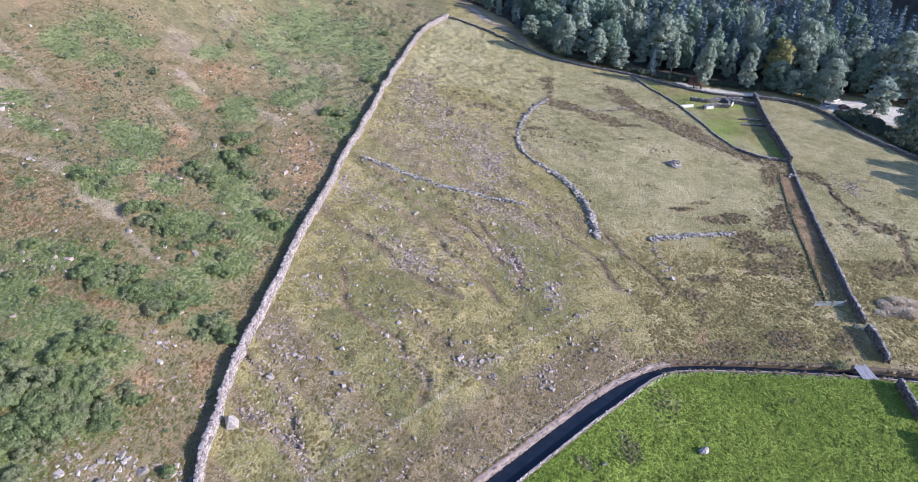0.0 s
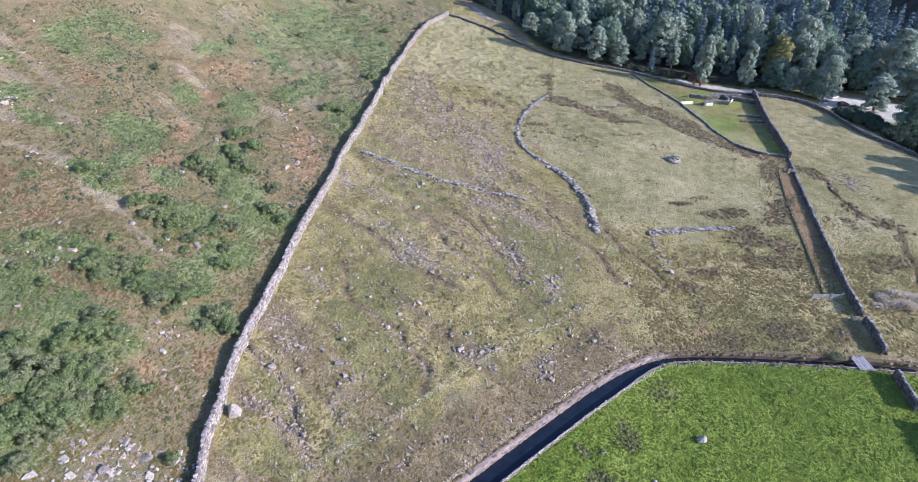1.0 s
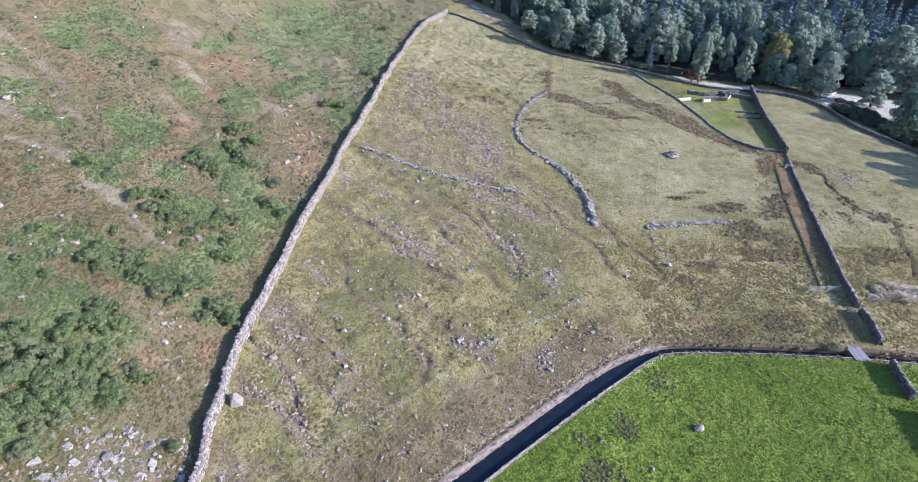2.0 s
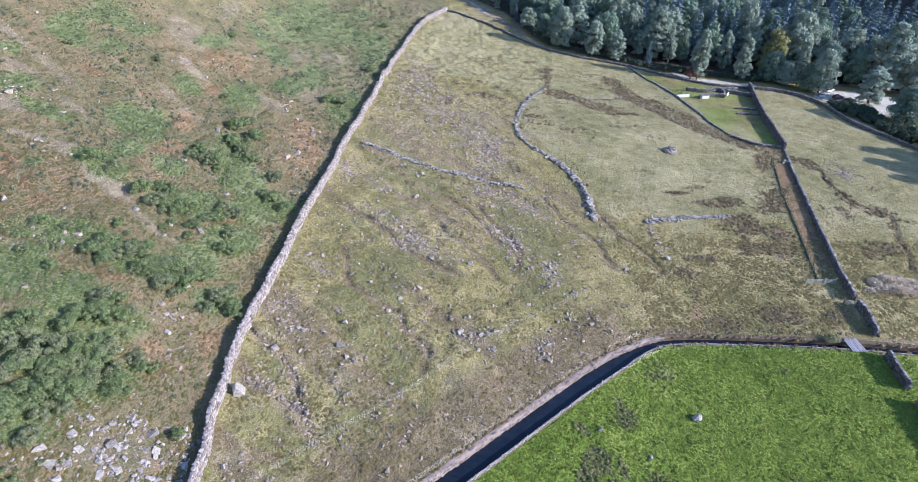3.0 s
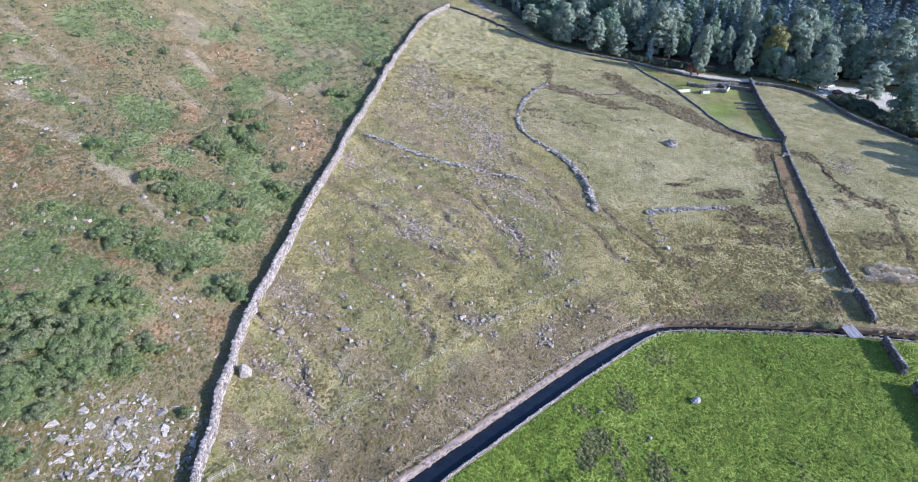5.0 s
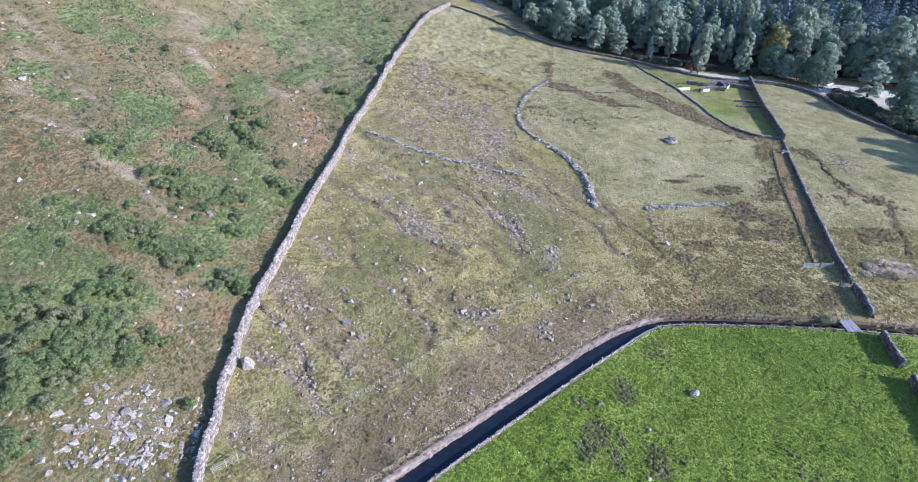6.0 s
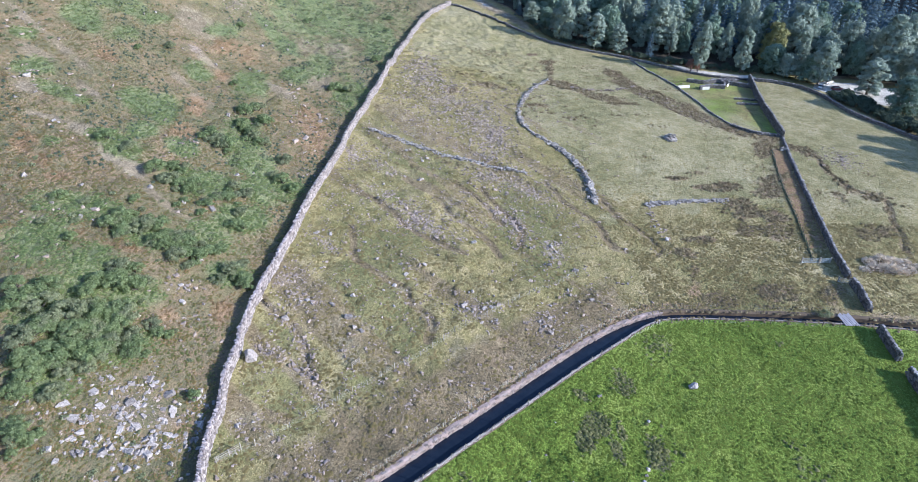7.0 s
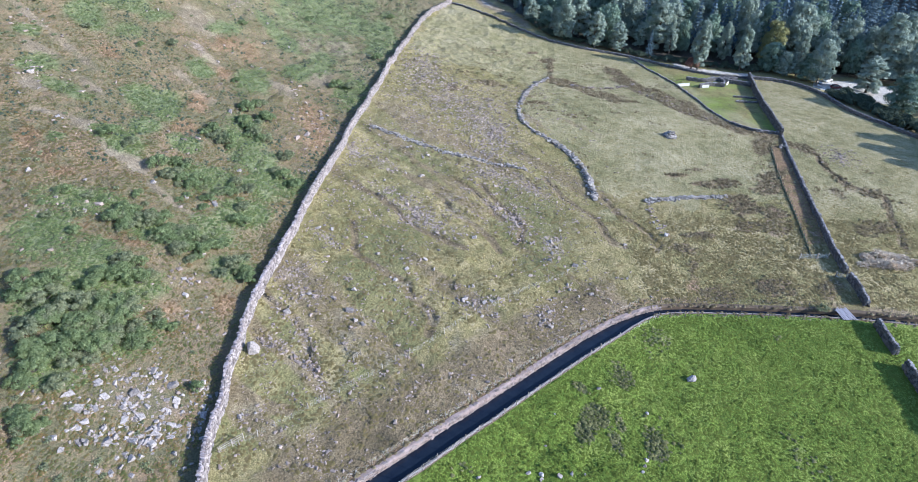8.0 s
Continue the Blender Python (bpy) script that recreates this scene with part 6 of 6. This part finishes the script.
SHRUBS[1].plant(67.6, 77.6, 1.3, 0.3, "green shrub beside the footbridge", "shrub", "", 0.1, 0.8)
RUSSET.plant(89.5, 226.5, 2.9, 0.4, "russet bush beside the lane", "bush", "", 0.1, 1.5)
for k, (x, y, size) in enumerate(((83.6, 92.6, 1.6), (85.7, 93.3, 2.0), (87.4, 93.0, 2.1), (89.2, 92.6, 2.3), (91.0, 92.4, 2.2), (93.0, 93.2, 2.0), (85.9, 95.4, 1.9), (88.9, 96.2, 2.2), (91.6, 96.0, 2.2), (93.9, 95.8, 1.8), (96, 94.0, 1.8))):
    PALE.plant(x, y, size, k * 1.3, "pale leafless thorn bush beyond the wall", "bush", "pale thorn bushes", 0.2, 0.6 + 0.12 * (k % 4))

SINGLE_SHRUBS = [(-72, 105, 2.3), (-68, 104, 1.8), (-54, 134, 2.4), (-52, 138, 2.2), (-49, 132, 2.4), (-53, 128, 2.1), (-56, 117, 2.0), (-53, 117, 2.2), (-41, 118, 2.3), (-40, 110, 2.2), (-37.5, 108, 2.0), (-42, 111, 1.6), (-61, 99, 2.2), (-58, 97, 2.3), (-56, 97, 1.8), (-54, 99, 1.6), (-61, 80, 2.0), (-60, 82, 2.4), (-57, 81, 2.2), (-59, 79, 1.7), (-44, 90, 1.9), (-44, 94, 1.6)]
SINGLE_SHRUBS_2 = [(-37, 163, 2.2), (-33, 164, 2.4), (-28, 191, 2.2), (-60, 147, 1.5), (-91, 141, 1.3), (-81, 144, 1.2), (-76, 151, 1.6), (-55, 215, 1.8), (-68, 184, 1.6), (-45, 275, 2.2), (-29, 247, 1.8), (-22, 297, 2.0), (-46, 59, 1.5), (-45, 59.5, 1.2), (-41, 77, 2.0), (-39, 76, 1.8), (-42, 74, 1.7), (-38.2, 50, 1.2), (-46, 54.5, 1.0), (-67, 84, 1.2), (-71, 84, 1.5)]
THICKET_A = [(-66.4, 61.5), (-63.6, 65.0), (-59.2, 64.0), (-56.6, 67.9), (-54.8, 70.3), (-51.5, 70.5), (-48.9, 63.6), (-46.0, 59.9), (-44.9, 55.8), (-50.6, 48.2), (-57.3, 44.8)]
THICKET_B = [(-64.0, 81.9), (-60.0, 83.1), (-56.2, 85.3), (-50.5, 82.4), (-43.8, 82.1), (-38.1, 79.0), (-37.7, 72.3), (-43.1, 72.1), (-48.2, 75.4), (-53.8, 78.7), (-58.6, 77.7)]
THICKET_D = [(-74, 81), (-67, 87), (-60, 89), (-52, 88), (-52, 77), (-58, 72), (-66, 72), (-73, 74)]
THICKET_E = [(-58.4, 117.5), (-56.7, 130.0), (-54.4, 140.9), (-47.7, 133.2), (-45.2, 117.2), (-51.9, 113.3)]
THICKET_F = [(-62.7, 99.9), (-58.1, 104.4), (-51.9, 101.9), (-46.8, 103.3), (-41.0, 98.1), (-40.6, 88.3), (-48.0, 89.6), (-55.3, 90.7)]
THICKET_C = [(-58, 44), (-52, 45), (-50, 40), (-53, 33), (-60, 30), (-66, 40)]


def shrubs():
    r = np.random.default_rng(310)
    words = "grey-green shrub growing among bracken on the fell"
    rows = list(SINGLE_SHRUBS + SINGLE_SHRUBS_2)
    for poly, count, lo, hi in ((THICKET_A, 66, 1.3, 2.6), (THICKET_B, 44, 1.0, 2.0), (THICKET_C, 22, 0.9, 1.9), (THICKET_D, 14, 0.6, 1.2), (THICKET_E, 26, 0.9, 1.9), (THICKET_F, 34, 0.9, 1.8)):
        box_lo, box_hi = np.min(poly, 0), np.max(poly, 0)
        made = 0
        while made < count:
            x, y = r.uniform(box_lo[0], box_hi[0]), r.uniform(box_lo[1], box_hi[1])
            if inside(poly, np.array([x]), np.array([y]))[0] and value_noise(np.array([x]), np.array([y]), 7, 61, 2)[0] > 0.36:
                rows.append((x, y, r.uniform(lo, hi)))
                made += 1
    # knee-high scrub between them
    n = 1500
    x, y = r.uniform(-105, -22, n), r.uniform(32, 275, n)
    wall = np.interp(y, [p[1] for p in LEFT_WALL], [p[0] for p in LEFT_WALL])
    ok = (x < wall - 2.5) & (value_noise(x, y, 10, 63, 3) + 0.25 * masks(x, y)["fern"] > r.uniform(0.42, 0.75, n))
    clumps = np.array([(0.0, 0.0, 0.45, 0.5), (0.5, 0.1, 0.3, 0.4), (-0.4, 0.35, 0.35, 0.4), (0.1, -0.5, 0.28, 0.38), (-0.45, -0.3, 0.25, 0.35)])
    v, f = clumped_crown(clumps, 15, 0.2, r)
    size = r.uniform(0.35, 0.85, ok.sum())[:, None] * np.array([[1, 1, 0.9]])
    low = scattered(v, f, np.column_stack([x[ok], y[ok], height(x[ok], y[ok])]), r.uniform(0, 6.3, ok.sum()), size)
    tagged(new("low_scrub", mesh("low_scrub", *low, M_SHRUB_GREY)), "knee-high grey-green scrub dotted over the fell", "scrub", kind="stuff")
    for i, (x, y, s) in enumerate(rows):
        SHRUBS[i % 5].plant(x, y, s, r.uniform(0, 6.3), words, "shrub", "shrubs on the fell", 0.15, r.uniform(0.8, 1.15))


shrubs()


# ---- fences, gates, footbridge ----
POST = mesh("post", *joined([box(0, 0, 0.45, 0.09, 0.09, 1.5), box(0, 0, 1.21, 0.07, 0.07, 0.04)]), M_WOOD)


POST_DARK = mesh("post", *joined([box(0, 0, 0.4, 0.10, 0.10, 1.4), box(0, 0, 1.12, 0.08, 0.08, 0.04)]), M_BARK)


def fence(pts, label, seed, spacing=2.6, strands=6, top=1.1, post=None):
    r = np.random.default_rng(seed)
    q, t = resample(pts, spacing)
    z = height(q[:, 0], q[:, 1])
    ob = new("wire_fence")
    ob.location = (q[0, 0], q[0, 1], z[0])
    for i in range(len(q)):
        p = part("post", post or POST, ob)
        p.matrix_basis = Matrix.LocRotScale((q[i, 0] - q[0, 0], q[i, 1] - q[0, 1], z[i] - z[0]), Euler((r.normal(0, 0.05), r.normal(0, 0.05), r.uniform(0, 3))), (1, 1, r.uniform(0.9, 1.1)))
    for k in range(strands):
        h = 0.12 + (top - 0.12) * k / (strands - 1)
        base = np.column_stack([q - q[0], z - z[0] + h])
        pieces = []
        for a, b in zip(base[:-1], base[1:]):
            pieces.append(limb_thin(a, b, 0.004))
        part("wire", mesh("wire", *joined(pieces), M_WIRE), ob)
    return tagged(ob, label, "fence", "wire fences")


def limb_thin(a, b, r):
    axis = (b - a) / np.linalg.norm(b - a)
    u = np.cross(axis, (0, 0, 1))
    u = u / np.linalg.norm(u) * r
    w = np.array((0, 0, r))
    v = np.array([a + u, a + w, a - u, a - w, b + u, b + w, b - u, b - w])
    return v, np.array([(0, 1, 5, 4), (1, 2, 6, 5), (2, 3, 7, 6), (3, 0, 4, 7)])


def offset_line(pts, by):
    q, t = resample(pts, 3.0)
    return [tuple(p) for p in q + np.stack([-t[:, 1], t[:, 0]], 1) * by]


fence(offset_line(BECK[:7], 2.7), "post and wire fence along the stone-faced bank", 401)
fence(offset_line(BECK[6:10], 2.1), "sparse dark post and wire fence above the earth ditch", 402, 3.6, 3, 1.0, POST_DARK)
fence(offset_line(BECK[:7], -2.2), "post and wire fence between beck and meadow", 403)
fence(offset_line(BECK[6:10], -2.2), "sparse dark fence between ditch and meadow", 406, 3.2, 4, 1.0, POST_DARK)
fence([(-32.4, 40.6), (-29, 43.5), (-21.5, 50.6), (-17, 54.3), (-6.9, 63.4), (0.8, 71), (8.8, 78), (19.3, 86), (25, 90.4)], "wire fence slanting across the stony pasture", 404)
fence([(89.2, 151.6), (84.1, 135.4), (79.4, 114.4), (74.2, 96)], "dark post and wire fence along the rushy strip", 405, 1.6, 6, 1.1, POST_DARK)


def bar_gate(x, y, length, yaw, label):
    """A five-barred metal gate: stiles, bars, brace, two posts."""
    z = float(height(x, y))
    ob = new("field_gate")
    ob.matrix_basis = Matrix.LocRotScale((x, y, z), Euler((0, 0, yaw)), None)
    for px in (0, length):
        part("stile", mesh("stile", *box(px, 0, 0.65, 0.06, 0.05, 1.1), M_STEEL), ob)
        part("gate_post", mesh("gate_post", *box(px + (0.16 if px else -0.16), 0, 0.6, 0.18, 0.18, 1.7), M_WOOD), ob)
    for k in range(5):
        part("bar", mesh("bar", *box(length / 2, 0, 0.16 + 0.25 * k, length, 0.045, 0.05), M_STEEL), ob)
    part("brace", mesh("brace", *limb_thin(np.array((0.1, 0.03, 0.2)), np.array((length - 0.1, 0.03, 1.1)), 0.03), M_STEEL), ob)
    tagged(ob, label, "gate")


bar_gate(71.5, 95, 3.3, 0.0, "pale galvanised field gate across the rushy strip")
bar_gate(75.3, 95, 1.9, 0.02, "short galvanised gate against the shaded wall")
bar_gate(75.5, 88.1, 2.6, -0.3, "pale hurdle gate in the gap of the wall")


def hurdle(x, y, length, yaw, label):
    """A fence bay of two posts and three rails."""
    ob = new("rail_hurdle")
    ob.matrix_basis = Matrix.LocRotScale((x, y, float(height(x, y))), Euler((0, 0, yaw)), None)
    for px in (0, length / 2, length):
        part("post", mesh("post", *box(px, 0, 0.5, 0.1, 0.1, 1.4), M_WOOD), ob)
    for k in range(3):
        part("rail", mesh("rail", *box(length / 2, 0.07, 0.3 + 0.35 * k, length + 0.2, 0.05, 0.08), M_WOOD), ob)
    tagged(ob, label, "fence")


hurdle(-32.3, 40.8, 3.2, 0.72, "weathered rail hurdle closing the fence at the wall")
hurdle(-17.6, 59.6, 1.6, 0.9, "bleached rail hurdle standing in the pasture")


def footbridge(x, y):
    """A plank bridge over the beck with beams below."""
    z = float(height(x, y)) + 0.12
    ob = new("footbridge")
    ob.matrix_basis = Matrix.LocRotScale((x, y, z), Euler((0, 0, 0.08)), None)
    for k in range(8):
        part("plank", mesh("plank", *box(-1.08 + 0.31 * k, 0.1 * (k % 3 - 1), 0.06 + 0.02 * (k % 3), 0.25, 2.9 + 0.7 * (k * 7 % 5) / 4, 0.06, 0.03 * (k * 5 % 3 - 1)), M_PLANK), ob)
    for py in (-1.25, 1.25):
        part("crossbeam", mesh("crossbeam", *box(0, py, -0.06, 2.6, 0.2, 0.17), M_WOOD), ob)
    tagged(ob, "grey plank footbridge across the ditch", "bridge")


footbridge(71.2, 76.3)

# ---- the paddock's sheep pens, the car park ----
drystone_wall("wall_pen_inner", [(86, 204.5), (91, 207), (95, 206)], 1.3, "short wall of a stone sheep pen", 0.55, 0.8, 0.55, 61)
drystone_wall("wall_pen_back", [(84, 213), (90, 211), (96, 213.5), (103, 214)], 1.3, "back wall of a stone sheep pen", 0.55, 0.8, 0.55, 62)
drystone_wall("wall_pen_side", [(95, 206), (97, 210), (96, 213.5)], 1.3, "side wall of a stone sheep pen", 0.55, 0.8, 0.55, 63)
drystone_wall("wall_pen_top", [(93, 213.5), (100, 210.6), (107.5, 208)], 1.4, "inner wall running to the paddock corner", 0.55, 0.8, 0.45, 66)
drystone_wall("wall_pen_low", [(95, 195.5), (100, 195), (103.5, 194.6)], 0.6, "low wall across the paddock corner", 0.5, 0.5, 0.35, 64)
drystone_wall("wall_pen_lower", [(94, 190.5), (99, 190.2), (102, 190.4)], 0.6, "second low wall across the paddock corner", 0.5, 0.5, 0.35, 65)


def board_panel(x, y, length, yaw, label, tall=1.1):
    ob = new("board_panel")
    ob.matrix_basis = Matrix.LocRotScale((x, y, float(height(x, y))), Euler((0, 0, yaw)), None)
    for k in range(5):
        part("board", mesh("board", *box(0, 0, 0.12 + tall / 5 * k, length, 0.05, tall / 5 - 0.02), M_WHITE), ob)
    for px in (-length / 2, length / 2):
        part("post", mesh("post", *box(px, 0.09, 0.5, 0.12, 0.12, 1.5), M_WOOD), ob)
    tagged(ob, label, "panel", "pen panels")


board_panel(80.2, 205.2, 4.6, 0.15, "white boarded panel of the sheep pens")
board_panel(88, 204.4, 2.6, 0.1, "pale boarded gate of the sheep pens")
board_panel(97.5, 208.6, 2.2, 0.9, "pale boarded panel leaning in the pens")


def car(x, y, yaw, colour, label):
    """A small hatchback: body, cabin, glass, lamps, wheels."""
    ob = new("car")
    ob.matrix_basis = Matrix.LocRotScale((x, y, float(height(x, y)) + 0.02), Euler((0, 0, yaw)), None)
    coat = paint("car_paint", colour)

    def hull(sections, material, name):
        """Lofted box rows: x, half width low, half width high, z low, z high."""
        v, f = [], []
        for sx, wl, wh, zl, zh in sections:
            v += [(sx, -wl, zl), (sx, wl, zl), (sx, wh, zh), (sx, -wh, zh)]
        for i in range(len(sections) - 1):
            a, b = 4 * i, 4 * i + 4
            f += [(a + k, a + (k + 1) % 4, b + (k + 1) % 4, b + k) for k in range(4)]
        f += [(3, 2, 1, 0), tuple(4 * len(sections) - 4 + k for k in range(4))]
        return part(name, mesh(name, np.array(v, float), np.array(f), material), ob)

    hull([(-2.05, 0.78, 0.7, 0.4, 0.85), (-1.9, 0.86, 0.8, 0.25, 0.95), (-0.6, 0.88, 0.84, 0.22, 0.95), (0.9, 0.88, 0.84, 0.22, 0.92), (1.8, 0.84, 0.76, 0.25, 0.78), (2.05, 0.74, 0.68, 0.38, 0.68)], coat, "body")
    hull([(-1.85, 0.78, 0.6, 0.93, 0.98), (-1.5, 0.8, 0.62, 0.93, 1.36), (0.3, 0.8, 0.62, 0.93, 1.4), (1.1, 0.78, 0.62, 0.9, 0.95)], M_GLASS, "windows")
    hull([(-1.45, 0.63, 0.6, 1.36, 1.4), (-0.6, 0.65, 0.62, 1.4, 1.46), (0.3, 0.64, 0.6, 1.38, 1.43)], coat, "roof")
    for wx in (-1.3, 1.3):
        for wy in (-0.82, 0.82):
            tyre = limb((wx, wy - 0.1, 0.31), (wx, wy + 0.1, 0.31), 0.31, 0.31, 14)
            wheel = part("wheel", mesh("wheel", *tyre, M_TYRE), ob)
            part("rim", mesh("rim", *limb((wx, wy - 0.11, 0.31), (wx, wy + 0.11, 0.31), 0.19, 0.19, 10), M_STEEL), wheel)
    for wy in (-0.58, 0.58):
        part("headlight", mesh("headlight", *box(1.98, wy, 0.62, 0.12, 0.3, 0.12), M_WHITE), ob)
        part("tail_light", mesh("tail_light", *box(-2.03, wy, 0.75, 0.08, 0.22, 0.16), M_RED), ob)
    tagged(ob, label, "car", "parked cars")


M_RED = paint("red_lens", (0.35, 0.02, 0.02))
car(139.6, 211.4, 0.15, (0.16, 0.03, 0.03), "dark red car parked on pale gravel")
car(140.5, 219.5, 0.5, (0.75, 0.75, 0.75), "white car parked under the trees")
car(134.5, 213.5, 1.0, (0.7, 0.7, 0.7), "white car at the car park entrance")
car(160.5, 202, 0.2, (0.04, 0.045, 0.06), "dark car parked beside trees")
car(166, 204.5, 0.2, (0.72, 0.72, 0.72), "white car at the end of the gravel")
